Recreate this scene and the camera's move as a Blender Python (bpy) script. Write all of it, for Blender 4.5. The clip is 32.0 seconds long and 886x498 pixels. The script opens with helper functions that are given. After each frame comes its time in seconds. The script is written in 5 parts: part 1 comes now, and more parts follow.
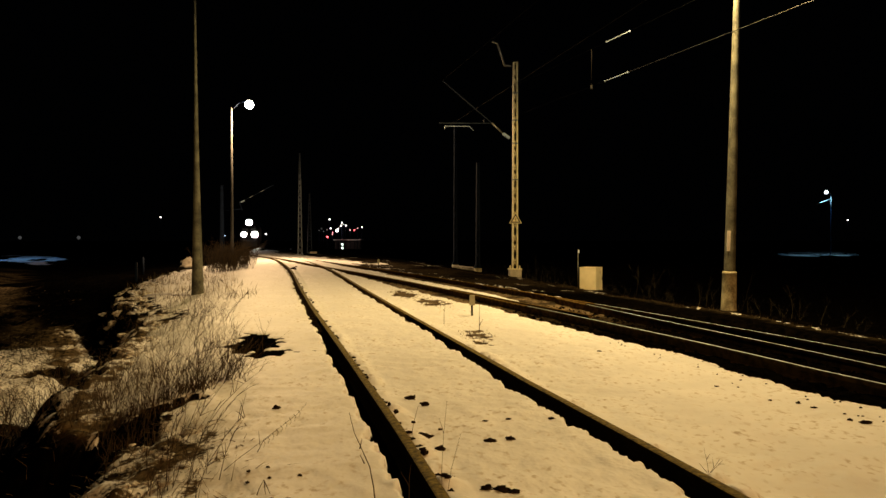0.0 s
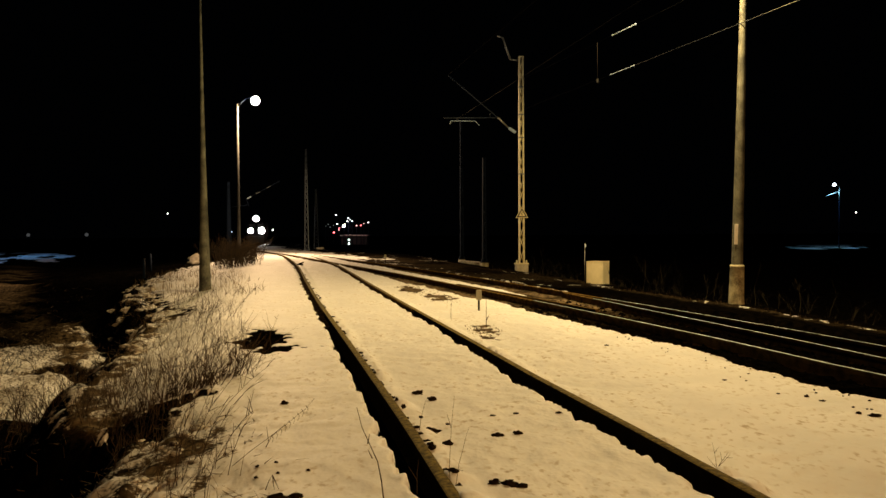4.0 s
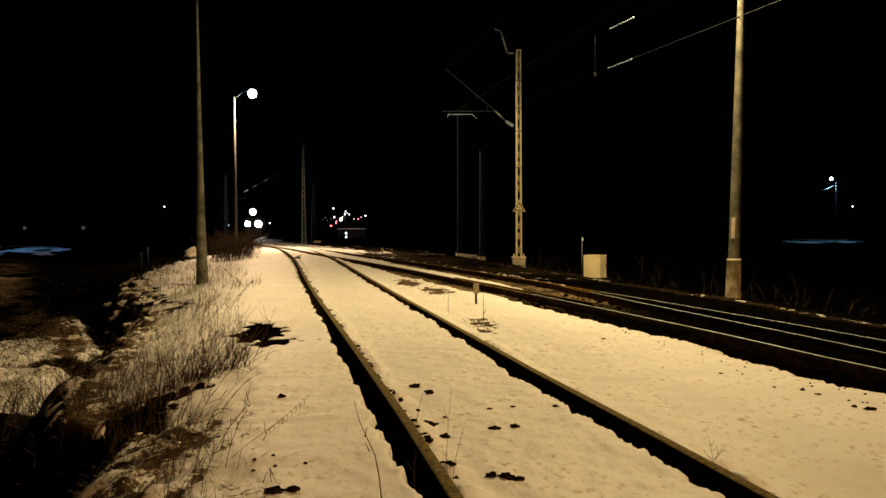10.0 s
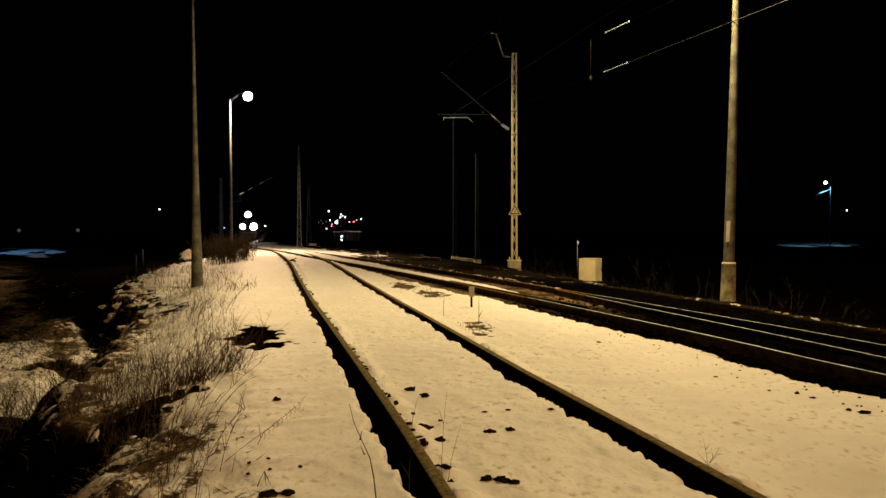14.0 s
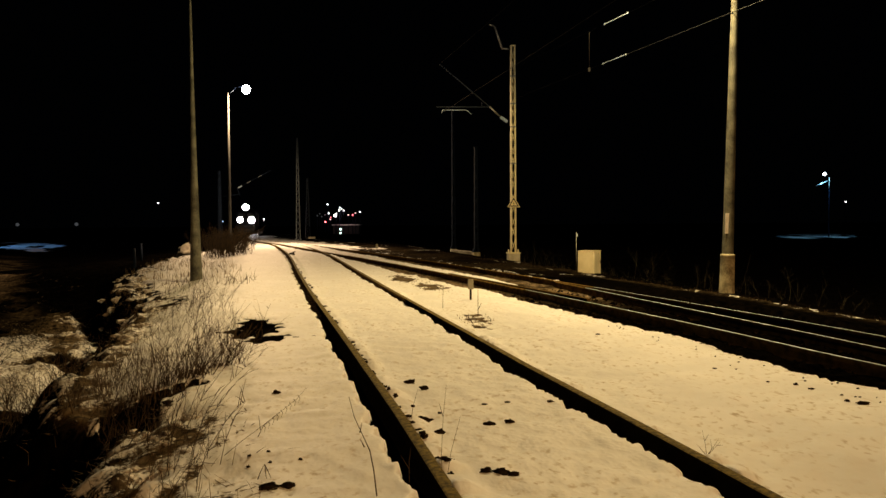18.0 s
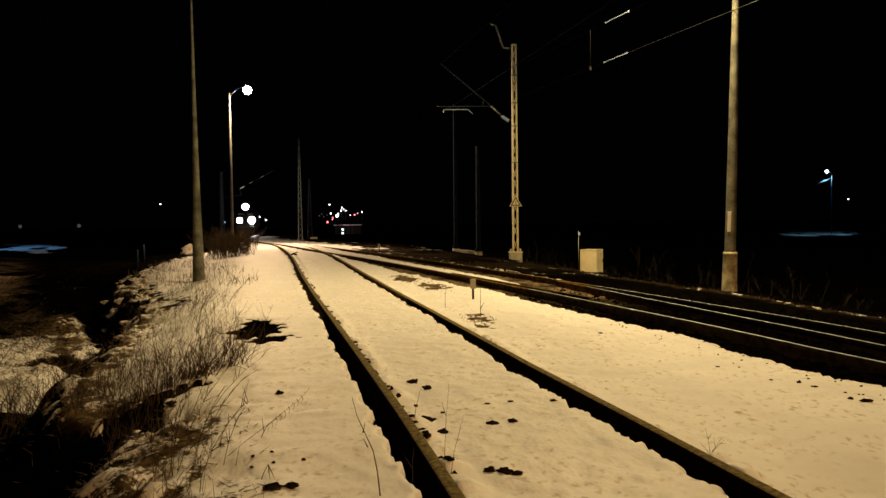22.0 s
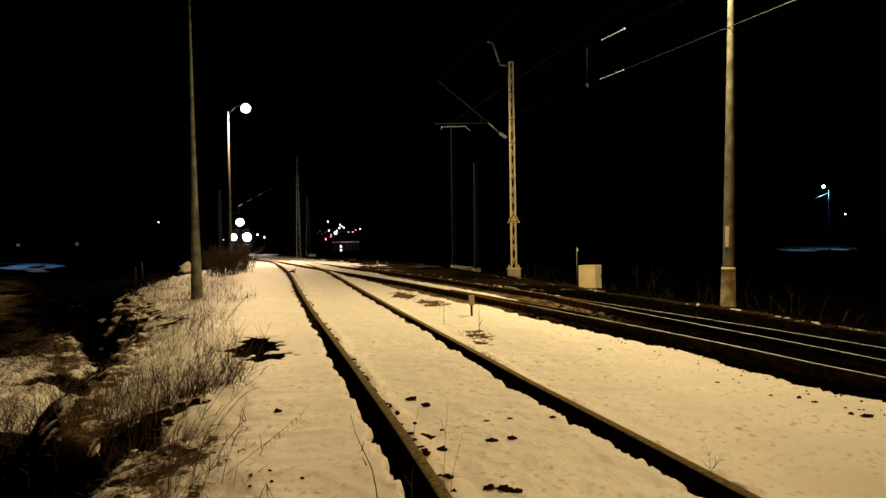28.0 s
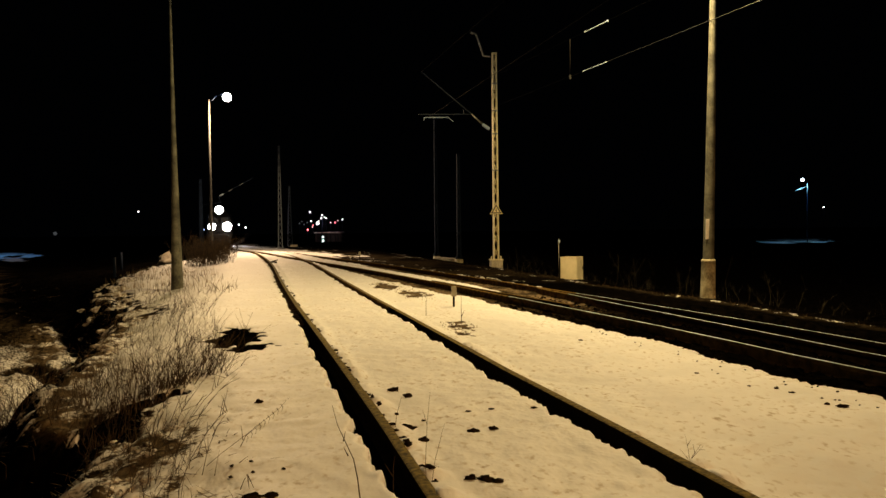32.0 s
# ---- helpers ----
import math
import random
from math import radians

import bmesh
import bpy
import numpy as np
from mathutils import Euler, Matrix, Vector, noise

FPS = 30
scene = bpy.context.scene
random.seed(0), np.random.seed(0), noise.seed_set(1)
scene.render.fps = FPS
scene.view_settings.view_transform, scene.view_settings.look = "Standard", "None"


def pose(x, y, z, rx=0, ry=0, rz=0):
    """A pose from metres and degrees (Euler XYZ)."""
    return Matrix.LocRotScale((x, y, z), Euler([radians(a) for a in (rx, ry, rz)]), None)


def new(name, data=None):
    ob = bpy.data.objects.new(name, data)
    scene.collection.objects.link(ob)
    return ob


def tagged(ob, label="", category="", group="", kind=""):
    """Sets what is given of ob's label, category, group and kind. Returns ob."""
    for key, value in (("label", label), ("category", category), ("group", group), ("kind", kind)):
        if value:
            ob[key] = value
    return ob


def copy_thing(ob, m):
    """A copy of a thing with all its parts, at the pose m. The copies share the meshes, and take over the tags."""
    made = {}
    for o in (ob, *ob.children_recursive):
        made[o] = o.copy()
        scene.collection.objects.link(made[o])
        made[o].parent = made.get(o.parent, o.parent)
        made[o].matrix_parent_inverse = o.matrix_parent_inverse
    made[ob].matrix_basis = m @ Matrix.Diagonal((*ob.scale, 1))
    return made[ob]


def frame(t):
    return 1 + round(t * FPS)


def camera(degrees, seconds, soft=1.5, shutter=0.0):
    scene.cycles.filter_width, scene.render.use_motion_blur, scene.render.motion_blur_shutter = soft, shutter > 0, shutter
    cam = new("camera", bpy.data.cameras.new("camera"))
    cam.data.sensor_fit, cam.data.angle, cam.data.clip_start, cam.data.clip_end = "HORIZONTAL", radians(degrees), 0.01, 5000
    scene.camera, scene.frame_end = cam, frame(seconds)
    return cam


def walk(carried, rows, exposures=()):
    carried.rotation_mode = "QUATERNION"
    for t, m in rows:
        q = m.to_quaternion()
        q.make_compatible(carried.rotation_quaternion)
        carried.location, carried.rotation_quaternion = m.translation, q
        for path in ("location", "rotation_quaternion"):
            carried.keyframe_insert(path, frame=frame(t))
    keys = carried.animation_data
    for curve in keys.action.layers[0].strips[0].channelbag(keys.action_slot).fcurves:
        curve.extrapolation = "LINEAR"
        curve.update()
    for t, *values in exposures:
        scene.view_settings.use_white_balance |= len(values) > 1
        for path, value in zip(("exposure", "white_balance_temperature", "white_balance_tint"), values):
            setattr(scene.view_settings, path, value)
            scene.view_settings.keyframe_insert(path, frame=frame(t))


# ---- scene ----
# Yaw, pitch and roll of the hand-held camera, which stands in one place.
TURNS = [
    (0, 0.00, -0.72, -0.00), (0.5, 0.22, -0.92, 0.21), (1, 0.35, -0.55, 0.25), (1.5, 1.09, -0.39, 0.58), (2, 1.24, -0.84, 0.26),
    (2.5, 1.23, -1.27, 0.35), (3, 0.60, -1.45, 0.36), (3.5, 0.49, -1.29, 0.34), (5.5, 0.42, -0.85, 0.33), (6, 0.26, -1.04, 0.69),
    (6.5, 0.65, -1.16, 0.70), (7, 0.59, -1.27, 0.51), (7.5, 1.06, -1.34, 0.56), (8, 0.52, -1.41, 0.52), (8.5, 0.95, -1.38, 0.21),
    (9, 0.98, -1.34, 0.21), (9.5, 0.59, -1.33, 0.14), (10, 0.28, -1.58, 0.27), (10.5, 0.06, -1.89, 0.07), (11, 0.04, -1.20, 0.28),
    (11.5, -0.04, -1.51, 0.16), (12, -0.04, -1.50, 0.13), (12.5, -0.32, -1.36, 0.18), (13, -0.28, -1.42, 0.27),
    (13.5, -0.22, -1.76, 0.25), (14, -0.05, -1.35, 0.16), (14.5, 0.10, -1.38, 0.46), (16.5, 0.07, -1.34, 0.55),
    (17, -0.08, -1.59, 0.45), (17.5, 0.04, -1.56, 0.43), (18, -0.13, -1.89, 0.36), (18.5, 0.06, -1.90, 0.43), (19, 0.09, -1.75, 0.53),
    (19.5, 0.10, -1.81, 0.80), (20, 0.25, -1.73, 0.67), (20.5, -0.07, -1.70, 0.72), (21, -0.07, -1.88, 0.50), (21.5, -0.19, -2.01, 0.50),
    (22, 0.02, -1.92, 0.67), (22.5, 0.09, -1.78, 0.91), (23, 0.20, -1.69, 0.78), (23.5, -0.06, -1.68, 0.84), (24, -0.09, -1.66, 1.13),
    (24.5, -0.24, -1.51, 1.07), (25, -0.37, -1.45, 1.20), (25.5, -0.58, -1.54, 1.14), (27.5, -0.43, -1.03, 0.86),
    (28, -0.11, -0.68, 0.93), (28.5, -0.19, -0.91, 0.70), (29, -0.46, -1.23, 0.63), (29.5, -0.49, -1.12, 0.67),
    (30, -0.61, -1.23, 0.75), (30.5, -0.48, -1.06, 0.69), (31, -0.60, -1.14, 0.57), (31.5, -0.98, -1.31, 0.59),
    (32, -1.42, -1.37, 0.68),
]
EYE = 1.365
cam = camera(60.0, 32.0, soft=1.5)
walk(cam, [(t, pose(0, 0, EYE, 90 + p, r, y)) for t, y, p, r in TURNS],
     [(0, 0.0, 7000, 10), (3, 0.0, 6750, 10), (8, 0.0, 6500, 10), (32, 0.0, 6400, 10)])

# ---- world and large lights ----
world = bpy.data.worlds.new("night")
scene.world = world
world.use_nodes = True
world.node_tree.nodes["Background"].inputs[0].default_value = (0.010, 0.012, 0.016, 1)
world.node_tree.nodes["Background"].inputs[1].default_value = 0.02

SODIUM = (1.0, 0.680, 0.248)


def lamp(name, place, watts, colour, radius=0.12, cone=176):
    """A lantern that shines downwards, cut off near the horizontal by its hood."""
    data = bpy.data.lights.new(name, "SPOT")
    data.energy, data.color, data.shadow_soft_size = watts, colour, radius
    data.spot_size, data.spot_blend = radians(cone), 0.15
    ob = new(name, data)
    ob.location = place
    return ob


# the plan: s runs along the siding, v to its right, z is 0 at the railhead
UX, UY = -0.2204, 0.9754


def P(s, v, z=0.0):
    return Vector((v * UY + s * UX, -v * UX + s * UY, z))


def SV(x, y):
    return x * UX + y * UY, x * UY - y * UX


NEAR_LAMP = Vector((4.5, 15.2, 8.2))
BACK_LAMP = P(-17.0, 9.4, 7.9)
LEFT_LAMP = Vector((-12.08, 48.0, 9.94))
lamp("near_lamp_light", NEAR_LAMP - Vector((0, 0, 0.16)), 4250, SODIUM, 0.14)
lamp("back_lamp_light", BACK_LAMP - Vector((0, 0, 0.16)), 9200, (1.0, 0.48, 0.132), 0.14)
lamp("left_lamp_light", LEFT_LAMP - Vector((0, 0, 0.2)), 12300, (1.0, 0.65, 0.335), 0.14)

# ---- small helpers ----


def spline(points, x):
    """Smooth curve through (x, y) points."""
    xs, ys = [p[0] for p in points], [p[1] for p in points]
    n = len(xs)
    m = [0.0] * n
    for i in range(n):
        a, b = max(i - 1, 0), min(i + 1, n - 1)
        m[i] = (ys[b] - ys[a]) / (xs[b] - xs[a])
    i = int(np.clip(np.searchsorted(xs, x) - 1, 0, n - 2))
    h = xs[i + 1] - xs[i]
    t = (x - xs[i]) / h
    if t < 0 or t > 1:
        k, e = (m[0], 0) if t < 0 else (m[-1], n - 1)
        return ys[e] + k * (x - xs[e])
    t2, t3 = t * t, t * t * t
    return (2 * t3 - 3 * t2 + 1) * ys[i] + (t3 - 2 * t2 + t) * h * m[i] + (3 * t2 - 2 * t3) * ys[i + 1] + (t3 - t2) * h * m[i + 1]


def grain(x, y, seed=0):
    """Smooth value noise, 0 to 1, on arrays."""
    xi, yi = np.floor(x).astype(np.int64), np.floor(y).astype(np.int64)
    fx, fy = x - xi, y - yi
    fx, fy = fx * fx * (3 - 2 * fx), fy * fy * (3 - 2 * fy)

    def h(a, b):
        n = (a * 374761393 + b * 668265263 + seed * 974711) & 0x7FFFFFFF
        n = ((n ^ (n >> 13)) * 1274126177) & 0x7FFFFFFF
        return ((n ^ (n >> 16)) & 0xFFFF) / 65535.0

    return (h(xi, yi) * (1 - fx) + h(xi + 1, yi) * fx) * (1 - fy) + (h(xi, yi + 1) * (1 - fx) + h(xi + 1, yi + 1) * fx) * fy


def step(a, b, x):
    t = np.clip((x - a) / (b - a), 0, 1)
    return t * t * (3 - 2 * t)


def box(bm, c, size, turn=None):
    m = Matrix.Translation(c) @ (turn if turn is not None else Matrix()) @ Matrix.Diagonal((*size, 1))
    return bmesh.ops.create_cube(bm, size=1.0, matrix=m)["verts"]


def rounded_box(bm, c, size, bevel=0.01, turn=None):
    vs = box(bm, c, size, turn)
    es = list({e for v in vs for e in v.link_edges})
    bmesh.ops.bevel(bm, geom=es, offset=bevel, segments=2, affect="EDGES", profile=0.5)


def tube(bm, a, b, r0, r1=None, n=8, caps=True):
    a, b = Vector(a), Vector(b)
    r1 = r0 if r1 is None else r1
    q = (b - a).to_track_quat("Z", "Y")
    rings = []
    for p, r in ((a, r0), (b, r1)):
        rings.append([bm.verts.new(p + q @ Vector((r * math.cos(2 * math.pi * k / n), r * math.sin(2 * math.pi * k / n), 0))) for k in range(n)])
    for k in range(n):
        f = bm.faces.new((rings[0][k], rings[0][(k + 1) % n], rings[1][(k + 1) % n], rings[1][k]))
        f.smooth = True
    if caps:
        bm.faces.new(rings[0][::-1])
        bm.faces.new(rings[1])


def turned(bm, rows, n=16, at=(0, 0, 0)):
    """A body of revolution round z from (radius, height) rows."""
    rings = [[bm.verts.new(Vector(at) + Vector((r * math.cos(2 * math.pi * k / n), r * math.sin(2 * math.pi * k / n), z))) for k in range(n)] for r, z in rows]
    for a, b in zip(rings, rings[1:]):
        for k in range(n):
            bm.faces.new((a[k], a[(k + 1) % n], b[(k + 1) % n], b[k])).smooth = True
    bm.faces.new(rings[0][::-1])
    bm.faces.new(rings[-1])


def mesh_of(name, bm, material):
    me = bpy.data.meshes.new(name)
    bm.to_mesh(me)
    bm.free()
    me.materials.append(material)
    return me


def part(name, bm, material, parent, label=""):
    ob = new(name, mesh_of(name, bm, material))
    ob.parent = parent
    return tagged(ob, label)


def thing(name, place, label, category, group="", turn=0.0, kind=""):
    ob = new(name)
    ob.empty_display_size = 0.1
    ob.location, ob.rotation_euler = place, (0, 0, turn)
    return tagged(ob, label, category, group, kind)


def single(name, bm, material, place, label, category, group="", kind=""):
    ob = new(name, mesh_of(name, bm, material))
    ob.location = place
    return tagged(ob, label, category, group, kind)


def raw_mesh(name, verts, faces, material, smooth=True):
    me = bpy.data.meshes.new(name)
    me.from_pydata(verts, [], faces)
    if smooth:
        me.polygons.foreach_set("use_smooth", [True] * len(me.polygons))
    me.materials.append(material)
    me.update()
    return me


# ---- materials ----


def surface(name, dark, light, scale=6.0, rough=0.7, metal=0.0, bump=0.3, fine=60.0, depth=0.01, spread=(0.35, 0.65), shine=0.5):
    """Two colours mixed by a coarse and a fine grain, with relief."""
    m = bpy.data.materials.new(name)
    m.use_nodes = True
    nt = m.node_tree
    b = nt.nodes["Principled BSDF"]
    co = nt.nodes.new("ShaderNodeTexCoord")
    n1, n2 = nt.nodes.new("ShaderNodeTexNoise"), nt.nodes.new("ShaderNodeTexNoise")
    n1.inputs["Scale"].default_value, n1.inputs["Detail"].default_value = scale, 6
    n2.inputs["Scale"].default_value, n2.inputs["Detail"].default_value = fine, 4
    add = nt.nodes.new("ShaderNodeMath")
    add.operation = "MULTIPLY_ADD"
    add.inputs[1].default_value = 0.35
    ramp = nt.nodes.new("ShaderNodeValToRGB")
    ramp.color_ramp.elements[0].position, ramp.color_ramp.elements[1].position = spread[0] + 0.17, spread[1] + 0.17
    ramp.color_ramp.elements[0].color, ramp.color_ramp.elements[1].color = (*dark, 1), (*light, 1)
    bp = nt.nodes.new("ShaderNodeBump")
    bp.inputs["Strength"].default_value, bp.inputs["Distance"].default_value = bump, depth
    ro = nt.nodes.new("ShaderNodeMapRange")
    ro.inputs["To Min"].default_value, ro.inputs["To Max"].default_value = max(rough - 0.12, 0.05), min(rough + 0.12, 1)
    for n in (n1, n2):
        nt.links.new(co.outputs["Object"], n.inputs["Vector"])
    nt.links.new(n2.outputs["Fac"], add.inputs[0])
    nt.links.new(n1.outputs["Fac"], add.inputs[2])
    nt.links.new(add.outputs[0], ramp.inputs[0])
    nt.links.new(ramp.outputs[0], b.inputs["Base Color"])
    nt.links.new(add.outputs[0], bp.inputs["Height"])
    nt.links.new(bp.outputs[0], b.inputs["Normal"])
    nt.links.new(n1.outputs["Fac"], ro.inputs["Value"])
    nt.links.new(ro.outputs[0], b.inputs["Roughness"])
    b.inputs["Metallic"].default_value, b.inputs["Specular IOR Level"].default_value = metal, shine
    return m


def glow(name, colour, strength):
    m = bpy.data.materials.new(name)
    m.use_nodes = True
    b = m.node_tree.nodes["Principled BSDF"]
    b.inputs["Base Color"].default_value = (0.8, 0.8, 0.8, 1)
    b.inputs["Emission Color"].default_value = (*colour, 1)
    b.inputs["Emission Strength"].default_value = strength
    return m


def snowy_ground():
    """Snow where the mask says so, dark earth and ballast elsewhere."""
    m = bpy.data.materials.new("snowy_ground")
    m.use_nodes = True
    nt = m.node_tree
    b = nt.nodes["Principled BSDF"]
    L = nt.links.new
    co = nt.nodes.new("ShaderNodeTexCoord")
    mask = nt.nodes.new("ShaderNodeAttribute")
    mask.attribute_name = "snow"

    # dents and flecks are drawn out along the line, as the wind left them
    long = nt.nodes.new("ShaderNodeMapping")
    long.inputs["Rotation"].default_value, long.inputs["Scale"].default_value = (0, 0, math.atan2(UX, UY)), (1, 0.66, 1)
    L(co.outputs["Object"], long.inputs["Vector"])

    def noise_of(scale, detail=5.0, rough=0.55, drawn=False):
        n = nt.nodes.new("ShaderNodeTexNoise")
        n.inputs["Scale"].default_value, n.inputs["Detail"].default_value, n.inputs["Roughness"].default_value = scale, detail, rough
        L((long if drawn else co).outputs["Vector" if drawn else "Object"], n.inputs["Vector"])
        return n

    def ramp_of(src, a, ca, z, cz):
        r = nt.nodes.new("ShaderNodeValToRGB")
        r.color_ramp.elements[0].position, r.color_ramp.elements[1].position = a, z
        r.color_ramp.elements[0].color, r.color_ramp.elements[1].color = (*ca, 1), (*cz, 1)
        L(src, r.inputs[0])
        return r

    edge, flecks, broad, lumps, fine = noise_of(30, 5), noise_of(17, 2, 0.55, True), noise_of(1.3, 4), noise_of(9, 2, 0.5, True), noise_of(60, 2)
    # ragged edge of the cover
    mix = nt.nodes.new("ShaderNodeMath")
    mix.operation = "MULTIPLY_ADD"
    mix.inputs[1].default_value = 0.5
    L(edge.outputs["Fac"], mix.inputs[0])
    L(mask.outputs["Fac"], mix.inputs[2])
    cover = ramp_of(mix.outputs[0], 0.70, (0, 0, 0), 0.80, (1, 1, 1))
    snow = ramp_of(broad.outputs["Fac"], 0.35, (0.74, 0.75, 0.77), 0.7, (0.84, 0.85, 0.87))
    # litter also carries the brown painted as light on the far bed
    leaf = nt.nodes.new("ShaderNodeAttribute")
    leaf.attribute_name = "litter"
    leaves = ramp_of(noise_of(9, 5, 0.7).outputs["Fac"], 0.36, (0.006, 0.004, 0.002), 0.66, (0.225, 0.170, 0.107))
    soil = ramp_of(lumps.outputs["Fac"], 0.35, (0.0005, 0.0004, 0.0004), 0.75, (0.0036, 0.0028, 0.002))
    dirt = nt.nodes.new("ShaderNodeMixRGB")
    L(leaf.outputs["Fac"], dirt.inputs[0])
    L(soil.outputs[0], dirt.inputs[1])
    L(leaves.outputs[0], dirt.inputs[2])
    # grass tips and grit that stick out of the snow, and painted shade of its dents
    speck = ramp_of(flecks.outputs["Fac"], 0.56, (0, 0, 0), 0.74, (1, 1, 1))
    where = ramp_of(broad.outputs["Fac"], 0.36, (0, 0, 0), 0.58, (1, 1, 1))
    both = nt.nodes.new("ShaderNodeMath")
    both.operation = "MULTIPLY"
    L(speck.outputs[0], both.inputs[0])
    L(where.outputs[0], both.inputs[1])
    fl = nt.nodes.new("ShaderNodeMixRGB")
    fl.inputs[2].default_value = (0.44, 0.375, 0.295, 1)
    L(both.outputs[0], fl.inputs[0])
    L(snow.outputs[0], fl.inputs[1])
    col = nt.nodes.new("ShaderNodeMixRGB")
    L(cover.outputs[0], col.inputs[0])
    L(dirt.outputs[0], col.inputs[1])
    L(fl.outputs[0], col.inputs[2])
    L(col.outputs[0], b.inputs["Base Color"])
    rough = ramp_of(cover.outputs[0], 0.0, (0.95, 0.95, 0.95), 1.0, (0.62, 0.62, 0.62))
    L(rough.outputs[0], b.inputs["Roughness"])
    shine = ramp_of(cover.outputs[0], 0.0, (0, 0, 0), 1.0, (0.2, 0.2, 0.2))
    L(shine.outputs[0], b.inputs["Specular IOR Level"])
    b1, b2 = nt.nodes.new("ShaderNodeBump"), nt.nodes.new("ShaderNodeBump")
    b1.inputs["Strength"].default_value, b1.inputs["Distance"].default_value = 0.34, 0.05
    b2.inputs["Strength"].default_value, b2.inputs["Distance"].default_value = 0.22, 0.006
    L(lumps.outputs["Fac"], b1.inputs["Height"])
    L(fine.outputs["Fac"], b2.inputs["Height"])
    L(b1.outputs[0], b2.inputs["Normal"])
    L(b2.outputs[0], b.inputs["Normal"])
    return m


M_GROUND = snowy_ground()
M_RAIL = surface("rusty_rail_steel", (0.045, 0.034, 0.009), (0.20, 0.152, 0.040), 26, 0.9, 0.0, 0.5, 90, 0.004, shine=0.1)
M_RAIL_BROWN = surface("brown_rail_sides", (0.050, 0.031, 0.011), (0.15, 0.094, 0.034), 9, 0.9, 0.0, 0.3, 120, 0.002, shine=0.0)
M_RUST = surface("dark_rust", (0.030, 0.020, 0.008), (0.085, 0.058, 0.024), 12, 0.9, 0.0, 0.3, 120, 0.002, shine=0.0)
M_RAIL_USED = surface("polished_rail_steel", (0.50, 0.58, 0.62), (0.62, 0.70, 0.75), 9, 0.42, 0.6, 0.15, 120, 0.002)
# near-black that stands for the shaded flanks of the siding rails
M_RAIL_DARK_SHADE = surface("dark_shade_rail_steel", (0.003, 0.0021, 0.0009), (0.009, 0.0063, 0.0027), 9, 0.95, 0.0, 0.3, 120, 0.002, shine=0.0)
# browner copy of the sleeper wood, painted as lit
M_SLEEPER_LIT = surface("lit_sleeper_wood", (0.028, 0.019, 0.009), (0.10, 0.068, 0.034), 8, 0.85, 0, 0.5, 70, 0.01)
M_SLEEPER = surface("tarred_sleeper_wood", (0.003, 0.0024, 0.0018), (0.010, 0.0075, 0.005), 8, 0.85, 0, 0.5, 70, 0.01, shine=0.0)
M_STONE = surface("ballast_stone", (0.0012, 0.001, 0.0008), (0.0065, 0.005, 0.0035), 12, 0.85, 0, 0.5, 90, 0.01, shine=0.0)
M_CONCRETE = surface("weathered_concrete", (0.10, 0.09, 0.07), (0.23, 0.21, 0.165), 2.2, 0.85, 0, 0.35, 55, 0.006)
M_CONCRETE_DARK = surface("stained_concrete", (0.13, 0.115, 0.09), (0.27, 0.245, 0.20), 2.6, 0.9, 0, 0.4, 55, 0.006)
M_STEEL = surface("painted_mast_steel", (0.62, 0.56, 0.34), (0.82, 0.76, 0.48), 3, 0.55, 0.1, 0.2, 70, 0.003)
# blued to stand for whiter light on the farther masts
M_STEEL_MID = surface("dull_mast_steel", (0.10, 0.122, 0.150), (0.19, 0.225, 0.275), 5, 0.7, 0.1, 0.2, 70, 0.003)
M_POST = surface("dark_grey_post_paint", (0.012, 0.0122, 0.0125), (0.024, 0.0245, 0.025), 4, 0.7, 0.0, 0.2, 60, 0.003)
# darkened and blued in place of the weak, cooler light far off
M_STEEL_DIM = surface("dim_mast_steel", (0.0030, 0.0060, 0.0140), (0.007, 0.0140, 0.033), 5, 0.8, 0.0, 0.2, 70, 0.003, shine=0.1)
M_GALV = surface("galvanised_steel", (0.30, 0.30, 0.29), (0.48, 0.48, 0.46), 9, 0.45, 0.6, 0.15, 90, 0.002)
M_WIRE = surface("tarnished_wire", (0.0030, 0.0046, 0.0080), (0.0075, 0.0115, 0.0190), 20, 0.6, 0.1, 0.1, 90, 0.001)
# darker copy of the wire for stretches that look unlit
M_WIRE_UNLIT = surface("unlit_wire", (0.0009, 0.0011, 0.0014), (0.0024, 0.0029, 0.0036), 20, 0.8, 0.0, 0.1, 90, 0.001, shine=0.05)
M_SLEEVE = surface("brown_stained_concrete", (0.17, 0.15, 0.092), (0.56, 0.52, 0.36), 5, 0.9, 0, 0.5, 40, 0.008)
M_TUBE = surface("dim_tube_steel", (0.018, 0.026, 0.042), (0.038, 0.054, 0.088), 9, 0.7, 0.0, 0.15, 70, 0.002)
M_FOUND = surface("pale_foundation_concrete", (0.34, 0.31, 0.23), (0.52, 0.48, 0.37), 4, 0.85, 0, 0.4, 50, 0.006)
M_PORCELAIN = surface("grey_porcelain", (0.34, 0.46, 0.66), (0.44, 0.56, 0.76), 10, 0.25, 0, 0.1, 60, 0.001)
M_CABINET = surface("cabinet_plastic", (0.60, 0.54, 0.35), (0.72, 0.65, 0.44), 3, 0.6, 0, 0.15, 80, 0.002)
M_CABINET_LID = surface("cabinet_lid", (0.26, 0.245, 0.17), (0.38, 0.36, 0.26), 3, 0.6, 0, 0.15, 80, 0.002)
M_WHITE = surface("white_enamel", (0.62, 0.61, 0.57), (0.76, 0.75, 0.70), 9, 0.45, 0, 0.1, 60, 0.001)
